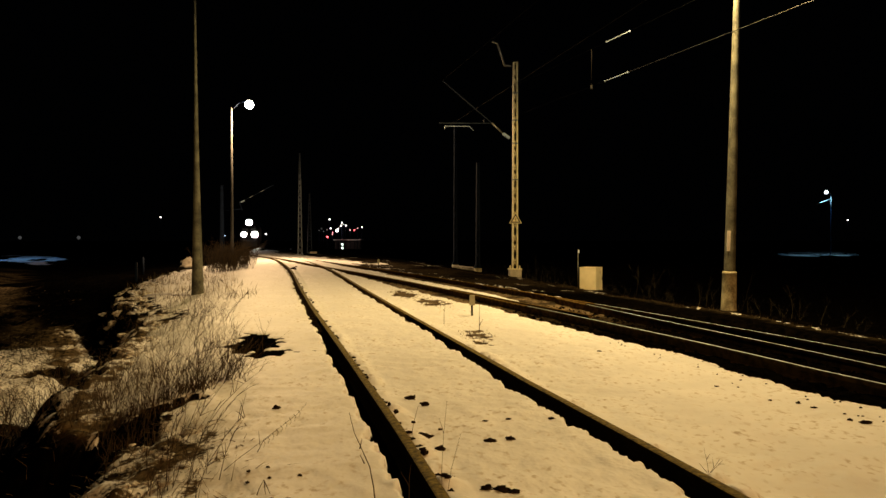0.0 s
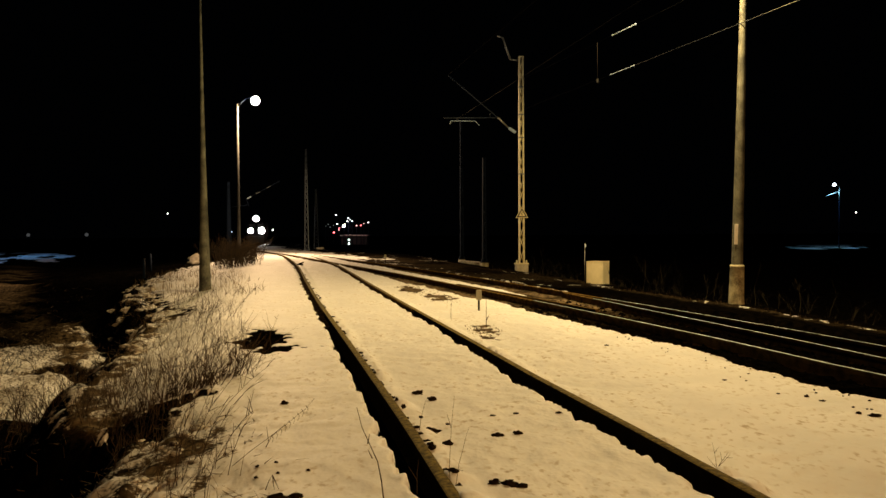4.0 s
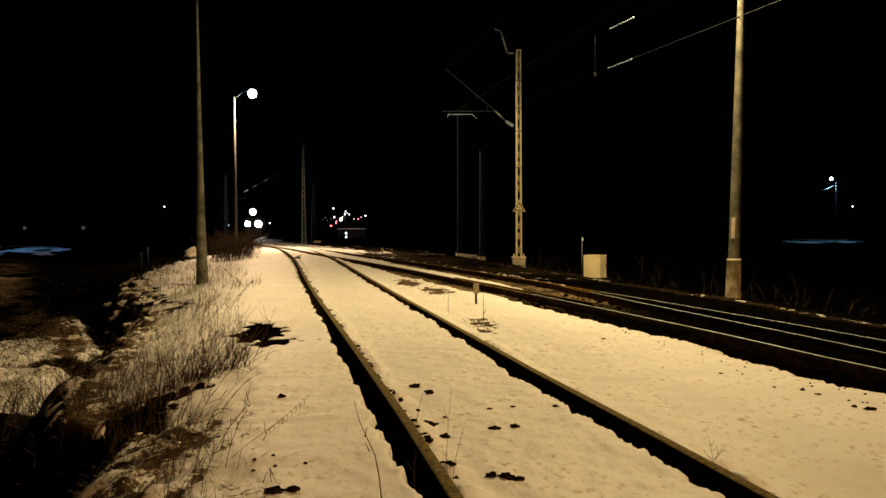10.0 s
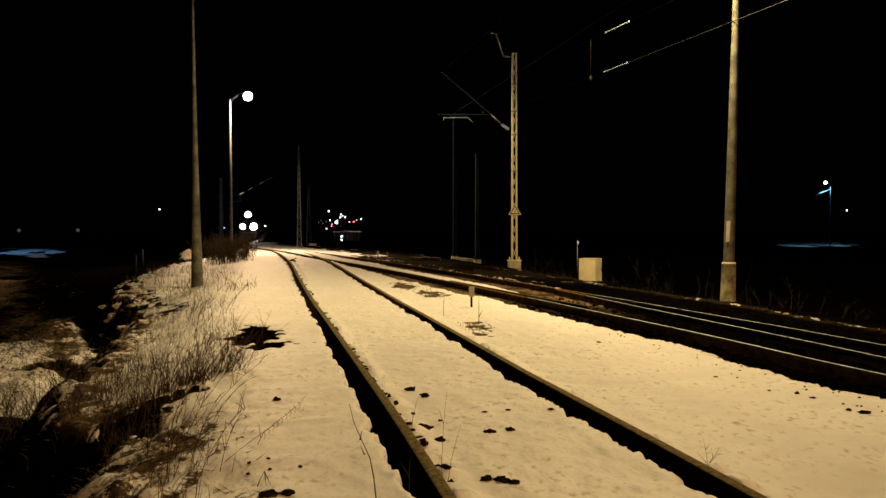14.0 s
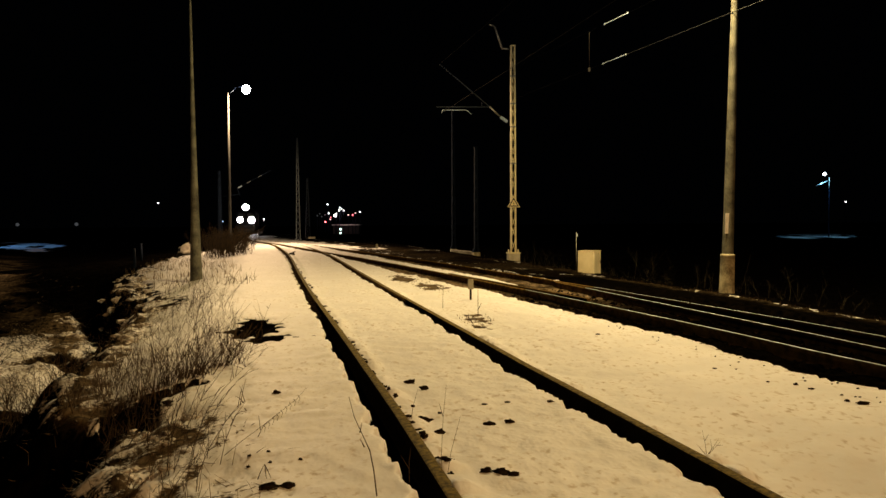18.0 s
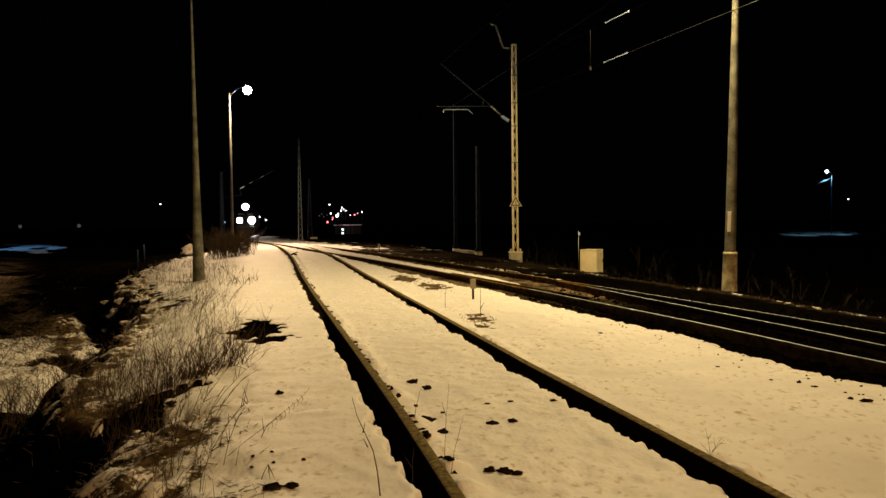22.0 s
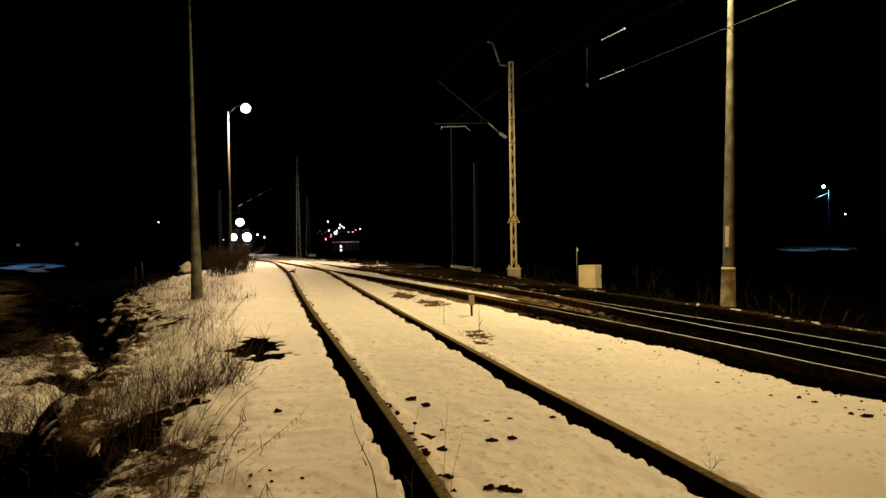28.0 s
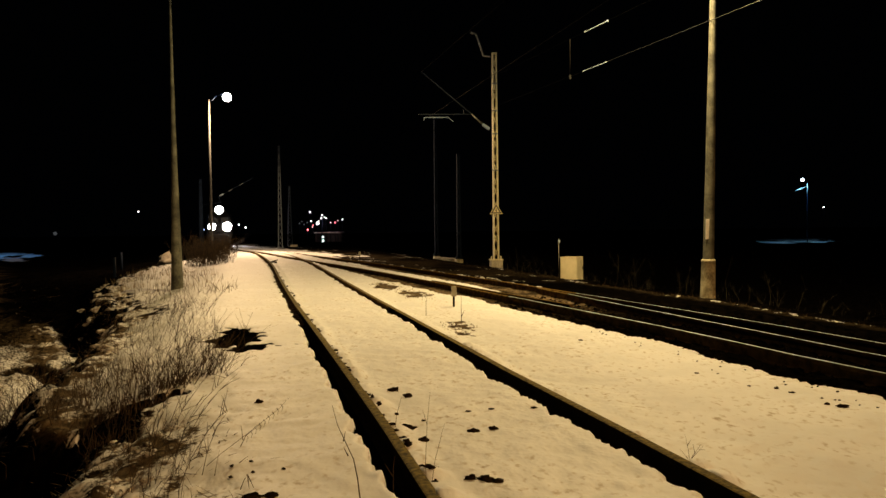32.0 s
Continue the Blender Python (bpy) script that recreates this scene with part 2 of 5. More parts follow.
M_BLACK = surface("black_paint", (0.012, 0.012, 0.012), (0.03, 0.03, 0.03), 9, 0.6, 0, 0.1, 60, 0.001)
M_YELLOW = surface("yellow_sign_enamel", (0.68, 0.58, 0.28), (0.78, 0.68, 0.36), 9, 0.45, 0, 0.1, 60, 0.001)
M_TUSSOCK = surface("snowy_tussock_grass", (0.09, 0.066, 0.040), (0.66, 0.64, 0.61), 14, 0.85, 0, 0.7, 60, 0.02, spread=(0.30, 0.60))
M_GRASS = surface("dry_grass", (0.055, 0.041, 0.025), (0.15, 0.112, 0.068), 3.0, 0.85, 0, 0.0, 30, 0.001)
M_OLIVE = surface("dull_olive_grass", (0.016, 0.014, 0.007), (0.050, 0.044, 0.021), 3.0, 0.85, 0, 0.0, 30, 0.001)
M_STRAW = surface("pale_straw", (0.22, 0.165, 0.10), (0.42, 0.33, 0.21), 3.0, 0.85, 0, 0.0, 30, 0.001)
M_TWIG = surface("dark_twigs", (0.026, 0.0185, 0.0115), (0.078, 0.053, 0.031), 4.0, 0.85, 0, 0.0, 30, 0.001, shine=0.1)
M_CLOD = surface("dark_clods", (0.005, 0.0038, 0.0026), (0.020, 0.014, 0.008), 9, 0.95, 0, 0.6, 60, 0.01, shine=0.0)
M_LOCO = surface("dark_loco_paint", (0.005, 0.005, 0.006), (0.010, 0.010, 0.012), 2, 0.5, 0, 0.05, 40, 0.001, shine=0.15)
M_LOCO_DARK = surface("loco_underframe", (0.014, 0.013, 0.012), (0.04, 0.036, 0.03), 4, 0.7, 0.2, 0.2, 40, 0.003)
M_LOCO_GREY = surface("loco_roof_grey", (0.10, 0.10, 0.10), (0.17, 0.17, 0.165), 3, 0.6, 0, 0.1, 40, 0.002)
M_GLASS = surface("cab_glass", (0.010, 0.012, 0.014), (0.016, 0.018, 0.02), 2, 0.08, 0, 0.0, 40, 0.001)
M_HEADLIGHT = glow("headlight_lens", (1.0, 0.93, 0.88), 90)
M_SODIUM = glow("sodium_bulb", (1.0, 0.82, 0.55), 400)
M_WARM = glow("warm_lamp_glass", (1.0, 0.90, 0.80), 40)

# ---- tracks on the plan ----
MAIN = [(-60, 6.75), (-10, 6.7), (4, 6.5), (6.5, 6.38), (9, 6.19), (11.5, 5.87), (14, 5.52), (17, 5.16), (20, 4.79), (25, 4.13), (29, 3.58), (34, 2.99), (43, 2.30), (52, 1.60),
        (68, -0.5), (78, -2.15), (88, -3.17), (100, -3.42), (115, -3.28), (130, -3.05), (260, -2.4)]
SIDING = [(-60, 1.70), (4, 1.672), (7.5, 1.64), (11, 1.58), (14, 1.525), (20, 1.50), (28.5, 1.535), (35.4, 1.46), (43, 1.34), (52, 1.05), (61, 0.38), (68, -0.5)]
BLADE = [(-20, 6.6), (0, 6.55), (7.4, 6.40), (10, 6.26), (12.4, 6.10), (15.5, 5.99)]
CHECK = [(12.2, 5.33), (15, 4.865), (18.4, 4.36)]
main_v = lambda s: spline(MAIN, s)
siding_v = lambda s: spline(SIDING, s)
HALF = 0.745

# the left siding rail lies a little out of gauge at the near end
SLACK_S, SLACK_V = [3.4, 4.2, 5.4, 7.0], [-0.036, -0.028, -0.011, 0.0]
SIDING_LEFT = [(s, spline(SIDING, s) + float(np.interp(s, SLACK_S, SLACK_V))) for s in (-20, 3, 3.5, 4, 4.5, 5, 5.5, 6, 7, 9, 11)] + SIDING[4:]

# the line climbs a little towards the turnout, and lies on a low embankment there
RISE_S, RISE_Z = [0, 7, 10, 13, 17, 22, 28, 34, 62], [0, 0, 0.04, 0.085, 0.13, 0.17, 0.20, 0.20, 0]


def rise(s):
    return float(np.interp(s, RISE_S, RISE_Z))


# ---- ground ----


def axis(parts):
    out = []
    for a, b, d in parts:
        n = max(1, round((b - a) / d))
        out += [a + (b - a) * k / n for k in range(n)]
    return np.array(out + [parts[-1][1]])


VS = axis([(-900, -300, 100), (-300, -100, 25), (-100, -45, 5), (-45, -10, 1.0), (-10, -5, 0.2), (-5, -3, 0.1), (-3, 0.45, 0.05), (0.45, 1.2, 0.022), (1.2, 1.95, 0.05),
           (1.95, 2.7, 0.022), (2.7, 5.6, 0.05), (5.6, 8.4, 0.1), (8.4, 10.5, 0.08), (10.5, 20, 0.5), (20, 60, 4), (60, 95, 0.7), (95, 200, 15), (200, 900, 100)])
SS = axis([(-700, -100, 100), (-100, -20, 10), (-20, 0, 1.0), (0, 2.5, 0.25), (2.5, 9, 0.045), (9, 16, 0.08), (16, 30, 0.14), (30, 60, 0.3), (60, 130, 0.8),
           (130, 300, 6), (300, 1200, 60)])

# bare spots in the snow: s, v, half length, half width
BARE = [(10.45, -0.19, 1.0, 0.33), (9.70, -0.08, 0.36, 0.46), (15.5, 3.25, 1.15, 0.36), (17.8, 3.08, 1.2, 0.30), (10.65, 2.91, 0.55, 0.24), (10.0, 2.80, 0.24, 0.15)]


# rim of the ballast shoulder right of the main track
RIM_S, RIM_V = [0, 10, 12, 13, 14.5, 16.5, 18, 27, 32, 46], [8.75, 8.75, 8.79, 8.87, 8.96, 8.90, 8.80, 8.78, 8.6, 8.75]

# crest of the bank left of the siding
CREST_S, CREST_V = [0, 4.5, 5.2, 5.6, 5.95, 6.15, 6.3, 6.5, 6.8, 7.5, 9, 12, 13.4, 15.3, 16.2, 18.8, 24, 32, 40, 60], [-0.8, -0.84, -0.97, -1.05, -1.09, -1.14, -1.25, -1.58, -1.76, -1.84, -1.88, -2.02, -2.06, -2.28, -2.66, -3.2, -3.95, -4.6, -4.0, -2.6]


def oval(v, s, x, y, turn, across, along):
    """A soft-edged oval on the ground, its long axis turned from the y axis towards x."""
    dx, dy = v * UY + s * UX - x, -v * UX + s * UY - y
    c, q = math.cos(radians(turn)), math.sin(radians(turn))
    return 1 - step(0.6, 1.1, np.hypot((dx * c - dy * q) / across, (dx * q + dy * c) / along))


def crease_shade_distance(v, s):
    """Distance from the crease of painted shade in the bank, in its own half widths."""
    t = np.clip(((s - 7.15) * -1.05 + (v + 0.66) * -0.52) / (1.05 ** 2 + 0.52 ** 2), 0, 1)
    return np.hypot(s - 7.15 + 1.05 * t, (v + 0.66 + 0.52 * t) * 1.3) / (0.13 + 0.11 * t)


def profile(v, s, mv, sv):
    """Height of the ground and its snow mask."""
    n1, n2, n3 = grain(v * 0.9, s * 0.7, 1), grain(v * 3.1, s * 2.6, 2), grain(v * 9, s * 8, 3)
    rag = (grain(v * 0 + s * 2.7, s * 0.9, 4) - 0.5) * 0.07 + (grain(s * 7.7, s * 1.3, 28) - 0.5) * 0.05 + (grain(s * 19.0, s * 3.3, 5) - 0.5) * 0.06
    z = -0.055 + (n1 - 0.5) * 0.05 + (n2 - 0.5) * 0.018 + (grain(v * 8, s * 7, 19) - 0.5) * 0.020 + (grain(v * 13, s * 11, 29) - 0.5) * 0.010
    snow = np.ones_like(v)
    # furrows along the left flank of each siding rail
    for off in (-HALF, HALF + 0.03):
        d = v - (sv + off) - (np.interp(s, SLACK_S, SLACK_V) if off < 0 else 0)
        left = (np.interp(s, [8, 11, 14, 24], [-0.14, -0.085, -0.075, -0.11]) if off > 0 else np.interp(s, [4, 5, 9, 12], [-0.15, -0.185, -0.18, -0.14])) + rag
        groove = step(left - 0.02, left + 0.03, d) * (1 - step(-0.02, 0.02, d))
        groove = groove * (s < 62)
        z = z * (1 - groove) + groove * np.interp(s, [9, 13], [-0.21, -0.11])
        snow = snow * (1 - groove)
        # snow is packed against the right flank, in small lumps
        pack = step(0.0, 0.03, d) * (1 - step(0.09, 0.25, d))
        z = z + pack * (0.020 + 0.04 * step(0.55, 0.8, grain(s * 14, v * 4, 6)))
    # ballast bed of the main track
    e = v - mv
    near_edge = np.interp(s, [5, 6.3, 8.3, 10.3, 12.2, 13.8, 15.8, 17.4, 20, 23.6, 28.8, 34], [-1.34, -1.42, -1.36, -1.38, -1.33, -1.28, -1.44, -1.50, -1.44, -1.25, -0.97, -0.90]) + (grain(s * 3.1, s * 0.2, 7) - 0.5) * 0.10 + (grain(s * 11, s * 0.5, 8) - 0.5) * 0.10 + (grain(s * 23, v * 9, 27) - 0.5) * 0.10
    bed = step(near_edge - 0.03, near_edge + 0.05, e) * (1 - step(1.95, 2.1, e))
    bed = bed * (1 - step(34, 42, s))
    lane = (1 - step(0.16, 0.22, np.abs(np.abs(e) - HALF))) * step(30, 40, s)
    z = z * (1 - bed) + bed * (-0.132 + (n3 - 0.5) * 0.05)
    z = z - lane * 0.08
    snow = snow * (1 - bed) * (1 - lane * (s < 120))
    # snow strips left between the rails and on the far shoulder
    lie, wide = np.interp(s, [12.4, 14, 17, 30], [-0.50, -0.48, -0.37, -0.30]), np.interp(s, [12.4, 14, 17, 30], [0.03, 0.13, 0.34, 0.42])
    strip = (1 - step(wide - 0.08, wide + 0.08, np.abs(e - lie) + (n3 - 0.5) * 0.10)) * step(12.2, 13.2, s) * (1 - step(30, 34, s))
    z = z + strip * 0.09
    snow = np.maximum(snow, strip * (0.62 + 0.5 * step(0.25, 0.5, grain(s * 1.6, v, 9))))
    inner = step(25, 30, s) * (1 - step(0.42, 0.6, np.abs(e)))
    z = z + inner * (1 - strip) * 0.07
    snow = np.maximum(snow, inner * 0.9)
    # thin crust left along the outer side of the far rail
    crust = (1 - step(0.10, 0.22, np.abs(e - 1.18))) * step(14.5, 17, s) * (1 - step(25, 30, s))
    snow = np.maximum(snow, crust * (0.36 + 0.34 * step(0.35, 0.7, grain(s * 1.9, v * 3, 50))))
    z = z + crust * 0.05
    # broken streaks of old snow along the cess
    for at, seed in ((2.05, 60), (3.0, 61), (3.7, 62)):
        streak = (1 - step(0.08, 0.30, np.abs(e - at + (n2 - 0.5) * 0.5))) * step(18.5, 21, s) * (1 - step(44, 56, s)) * step(0.40, 0.60, grain(s * 0.8, s * 0.05, seed))
        flecks = np.maximum(flecks, streak * (0.32 + 0.26 * n3)) if seed > 60 else streak * (0.36 + 0.26 * n3)
    # right shoulder, ditch and dark field
    f = v - mv - 1.75
    right = step(0, 0.25, f)
    snow_r = 0.9 * step(42, 52, s) * (1 - step(1.2, 3.0, f + (n1 - 0.5) * 2)) * (s < 105) + (0.34 + 0.12 * step(32, 40, s)) * step(0.45, 0.75, grain(s * 0.5, v * 2.2, 10) * 0.6 + grain(s * 1.6, v * 5, 23) * 0.4) * (1 - step(6, 9, f)) * step(22, 34, s) + 0.85 * (1 - step(0.04, 0.22, np.abs(f - 0.12))) * step(26, 31, s) * step(0.52, 0.66, grain(s * 0.55, s * 0.02, 22))
    shoulder = 0 * v
    for a, b, ra, rb in ((14.9, 9.02, 0.35, 0.12), (13.4, 8.98, 0.30, 0.12), (12.4, 8.93, 0.30, 0.13), (11.3, 8.90, 0.32, 0.15), (10.1, 8.86, 0.20, 0.10), (9.6, 8.86, 0.3, 0.12), (27.5, 9.0, 0.7, 0.3), (20.2, 8.95, 0.7, 0.2)):
        shoulder = np.maximum(shoulder, 0.52 * (1 - step(0.4, 1.3, np.hypot((s - a) / ra, (v - b) / rb) + (n3 - 0.5) * 1.5 + (n2 - 0.5) * 0.8)))
    rim = np.exp(-((v - np.interp(s, RIM_S, RIM_V)) / 0.10) ** 2) * (s > 6) * (s < 46)
    shoulder = np.maximum(shoulder, rim * (0.30 + 0.22 * step(0.5, 0.8, grain(s * 2.3, s * 0.3, 44))))
    snow = np.maximum(np.where(right > 0.3, np.maximum(snow_r, shoulder), snow), flecks)
    z = z - right * 0.06 + rim * (0.02 + (n3 - 0.5) * 0.06) - step(9.35, 10.8, v) * 0.75
    # left shoulder: slope, ditch and low field
    crest = np.interp(s, CREST_S, CREST_V)
    crest = crest + (grain(s * 1.4, s * 0.1, 12) - 0.5) * 0.22 + (grain(s * 3.4, s * 0.3, 15) - 0.5) * 0.26
    g = crest - v
    rough = step(-0.75, 0.2, g) * (1 - step(14, 40, g))
    deep = 0.92 - 0.55 * step(17, 26, s)
    slope = step(-0.05, 0.95, g)
    rise = step(0.62, 1.35, g)
    low = step(4, 9, g)
    z = z - slope * deep + rise * (deep - 0.62) - low * 0.45 - 0.10 * step(-0.9, 0.0, g)
    z = z + rough * (1 - 0.25 * step(0.5, 0.9, g)) * ((n2 - 0.5) * (0.08 + 0.05 * step(0.4, 0.8, g)) + (n3 - 0.5) * 0.09 + (grain(v * 5.5, s * 5, 16) - 0.5) * 0.09) + rise * (n1 - 0.5) * 0.35
    ridge = np.exp(-((g - 1.0) / 0.30) ** 2) * step(7.5, 8.5, s) * (1 - step(14.5, 18, s))
    z = z + ridge * (0.02 + 0.12 * grain(v * 1.7, s * 1.3, 21))
    patch = grain(v * 1.15, s * 0.9, 13) * 0.55 + grain(v * 3.3, s * 2.7, 14) * 0.45
    # the far side of the ditch: a snowy mound, then mottled ground, then the dark field
    # a patch past this edge has no snow or leaves, and no drop
    edge = -4.55 - 0.28 * (s - 17)
    dark_patch = step(edge - 0.5, edge + 0.9, v + (n2 - 0.5) * 0.8 + (n1 - 0.5) * 1.4) * step(16.9, 17.9, s + (v + 3.6) * 1.6 + (n2 - 0.5) * 1.2)
    hole = 1 - step(0.6, 1.1, np.hypot((s - 13.0) / 0.95, (v + 3.32) / 0.44) + (n3 - 0.5) * 0.7)
    z = z - hole * 0.20
    mound = step(9.9, 10.5, s - (v + 2.7) * 0.5 + (n3 - 0.5) * 0.8) * (1 - step(14.0, 15.0, s - 1.5 * step(3.4, 4.0, -v) + (n2 - 0.5) * 1.6 + (n3 - 0.5)))
    mottle = 0.27 * step(13.6, 14.6, s) * (1 - 0.45 * step(17, 20, s)) * (1 - step(24, 29, s)) * (0.35 + 1.3 * step(0.25, 0.75, grain(v * 3.4, s * 2.2, 43) * 0.55 + grain(v * 1.3, s * 0.8, 45) * 0.45))
    rib = 0.50 * (1 - step(0.14, 0.42, np.abs(g - 1.0))) * step(11, 12.5, s) * (1 - step(19, 20.5, s)) * (0.75 + 0.5 * grain(v * 5, s * 3.1, 51))
    near = 0.55 * (1 - step(0.6, 1.2, np.hypot((s - 7.95) / 0.5, (v + 2.17) / 0.26) + (n3 - 0.5) * 0.6))
    # mound cover kept patchy, partly to paint the weaker light on it
    left_snow = np.maximum(np.maximum(mound * (1 - 0.10 * step(13.4, 14.4, s)) * (0.44 + 0.07 * step(0.3, 0.6, patch) + 0.06 * n3), mottle), rib) * step(0.0, 0.16, g + (n2 - 0.5) * 0.25 - np.interp(s, [9, 11, 14], [0.84, 0.72, 0.70])) * (1 - step(4.5, 8, g)) * (1 - dark_patch * (1 - rib)) * (1 - hole)
    left_snow = np.maximum(left_snow, near)
    z = z + 0.15 * near
    # snow thinned for the grass in it and to paint weaker light
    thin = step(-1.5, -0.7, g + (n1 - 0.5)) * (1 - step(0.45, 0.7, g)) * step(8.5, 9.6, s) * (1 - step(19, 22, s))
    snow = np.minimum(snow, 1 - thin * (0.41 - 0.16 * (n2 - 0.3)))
    # brown litter, thickened also to paint shade on the slope by the crease
    thick = (1 - step(8.6, 9.6, s)) * step(-0.95 + 0.30 * step(7.0, 7.6, s), -0.30 + 0.20 * step(7.0, 7.6, s), g + (n2 - 0.5) * 0.5)
    litter = step(-0.85 + 0.45 * step(9, 9.8, s) * (1 - step(13.5, 15, s)) - 0.5 * step(13, 16, s), -0.1, g) * step(0.42, 0.57, grain(v * 7, s * 5.5, 17) * 0.6 + grain(v * 17, s * 13, 18) * 0.4)
    snow = snow * (1 - (0.55 - 0.10 * step(8.0, 9.5, s) + 0.22 * step(12, 16, s)) * litter * (1 - step(0.45, 0.7, g)))
    matted = 0.47 - 0.07 * step(6.4, 6.7, s) * (1 - step(7.0, 7.6, s)) + 0.34 * (grain(v * 9, s * 6, 53) - 0.5) + 0.20 * (n3 - 0.5)
    snow = snow * (1 - thick) + thick * np.minimum(snow, matted)
    # ditch slope kept free of snow: its black soil stands for shade
    snow = np.where(g > -0.4, np.minimum(snow, np.maximum(1 - step(-0.02 - 0.30 * step(12, 17, s), 0.36 - 0.10 * step(12, 17, s), g), left_snow)), snow)
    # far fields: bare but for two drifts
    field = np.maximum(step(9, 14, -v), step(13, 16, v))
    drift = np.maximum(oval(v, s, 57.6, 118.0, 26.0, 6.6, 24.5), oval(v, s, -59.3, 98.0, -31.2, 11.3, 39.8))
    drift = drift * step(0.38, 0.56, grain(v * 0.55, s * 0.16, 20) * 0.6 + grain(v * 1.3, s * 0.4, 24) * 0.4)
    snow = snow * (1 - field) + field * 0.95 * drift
    # small animal tracks across the verge
    for k in range(12):
        a, b = 5.75 + 0.07 * k, 0.08 + 0.028 * k + (0.03 if k % 2 else -0.03)
        z = z - 0.03 * np.exp(-(((s - a) / 0.035) ** 2 + ((v - b) / 0.028) ** 2))
    # shallow crease down the bank, bare and black to paint its shade
    far = crease_shade_distance(v, s) + (n3 - 0.5) * 1.0 + (n2 - 0.5) * 0.7
    snow = np.minimum(snow, step(0.85, 1.25, far))
    z = z - (1 - step(0.4, 0.9, far)) * 0.14
    for a, b, ra, rb in BARE:
        r = np.hypot((s - a) / ra, (v - b) / rb) + (n3 - 0.5) * 1.1 + (n2 - 0.5) * 0.8
        hole = (1 - step(0.55, 1.0, r)) * (1.0 if b < 1 else 0.78)
        snow = np.minimum(snow, 1 - hole)
        z = z - hole * 0.03
    foot = np.minimum(mv, sv)
    bank = step(foot - 3.9, foot - 2.0, v) * (1 - step(mv + 1.3, mv + 3.0, v))
    return z + bank * np.interp(s, RISE_S, RISE_Z), np.clip(snow, 0, 1)


MAIN_V, SIDE_V = np.array([main_v(a) for a in SS]), np.array([siding_v(a) for a in SS])


def leaf_and_lit_brown(v, s):
    """Where dry leaves and dead grass cover the bare soil: the low field and the lips of the ditch. Brown on the far
    bed is painted light.
    """
    g = np.interp(s, CREST_S, CREST_V) - v
    patch = grain(v * 0.8, s * 0.5, 41) * 0.6 + grain(v * 2.4, s * 1.8, 42) * 0.4
    field = step(1.5, 2.4, g) * step(11, 15, s) * (1 - step(45.5, 46.5, s)) + 0.5 * step(2, 4, g) * step(48.5, 49.5, s) * (1 - step(62, 80, s))
    dark_patch = step(-5.5 - 0.28 * (s - 17), -4.4 - 0.28 * (s - 17), v + (patch - 0.5) * 2.4) * step(16.9, 17.9, s + (v + 3.6) * 1.6)
    rim = np.exp(-((v - np.interp(s, RIM_S, RIM_V)) / 0.13) ** 2) * (s > 6) * (s < 46)
    lips = step(-1.2, -0.4, g) * (1 - step(-0.12, 0.06, g)) + step(0.92, 1.1, g) * (1 - step(1.6, 2.2, g)) * step(10.5, 11.5, s) * (1 - step(17, 20, s))
    lips = lips * step(0.75, 1.2, np.hypot((s - 13.0) / 0.95, (v + 3.32) / 0.44))
    spots = 0 * v
    for a, b, ra, rb in BARE[2:]:
        spots = np.maximum(spots, 1 - step(1.2, 1.5, np.hypot((s - a) / ra, (v - b) / rb)))
    main, side = np.interp(s, SS, MAIN_V), np.interp(s, SS, SIDE_V)
    # far furrow floors go brown as if lit, near ones stay black as shade
    furrow = step(10, 14, s) * (s < 62) * np.maximum(np.abs(v - side + HALF + 0.06) < 0.16, np.abs(v - side - HALF - 0.03) < 0.16) * 0.8
    # brown painted on the bed past s 10.5, as better lit
    lit_bed = step(-1.7, -1.3, v - main) * (1 - step(4.5, 7.0, v - main)) * step(10.5, 15, s) * (1 - step(60, 80, s)) * (0.25 + 0.75 * step(0.30, 0.55, patch)) * (1.0 - step(1.0, 1.5, v - main) * (1 - 0.22 * step(19, 23, s)))
    return np.clip(np.maximum(np.maximum(np.maximum(spots, furrow), lit_bed), rim * 0.15) + np.maximum(0.6 * field * step(0.30, 0.56, patch) * (0.7 + 1.0 * step(22, 30, s)), lips * 0.8) * (1 - dark_patch) * (v < 1) * step(1.1, 1.7, crease_shade_distance(v, s)), 0, 1)


def ground():
    nv, ns = len(VS), len(SS)
    V, S = np.meshgrid(VS, SS)
    mv = np.array([main_v(s) for s in SS])[:, None] + 0 * V
    sv = np.array([siding_v(s) for s in SS])[:, None] + 0 * V
    z, snow = profile(V, S, mv, sv)
    co = np.stack([V * UY + S * UX, -V * UX + S * UY, z], -1).reshape(-1, 3)
    i = np.arange((ns - 1) * nv).reshape(ns - 1, nv)[:, :-1].ravel()
    quads = np.stack([i, i + 1, i + nv + 1, i + nv], 1)
    me = bpy.data.meshes.new("ground")
    me.vertices.add(len(co))
    me.vertices.foreach_set("co", co.ravel())
    me.loops.add(quads.size)
    me.loops.foreach_set("vertex_index", quads.ravel())
    me.polygons.add(len(quads))
    me.polygons.foreach_set("loop_start", np.arange(len(quads)) * 4)
    me.polygons.foreach_set("use_smooth", np.ones(len(quads), bool))
    me.update(calc_edges=True)
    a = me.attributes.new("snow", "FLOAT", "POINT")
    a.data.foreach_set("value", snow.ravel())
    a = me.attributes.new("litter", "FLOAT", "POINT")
    a.data.foreach_set("value", leaf_and_lit_brown(V, S).ravel())
    me.materials.append(M_GROUND)
    me.validate()
    return tagged(new("ground", me), "snow-covered railway verge with bare dark earth patches and shade painted in the ditch", "ground", kind="structure")


ground()


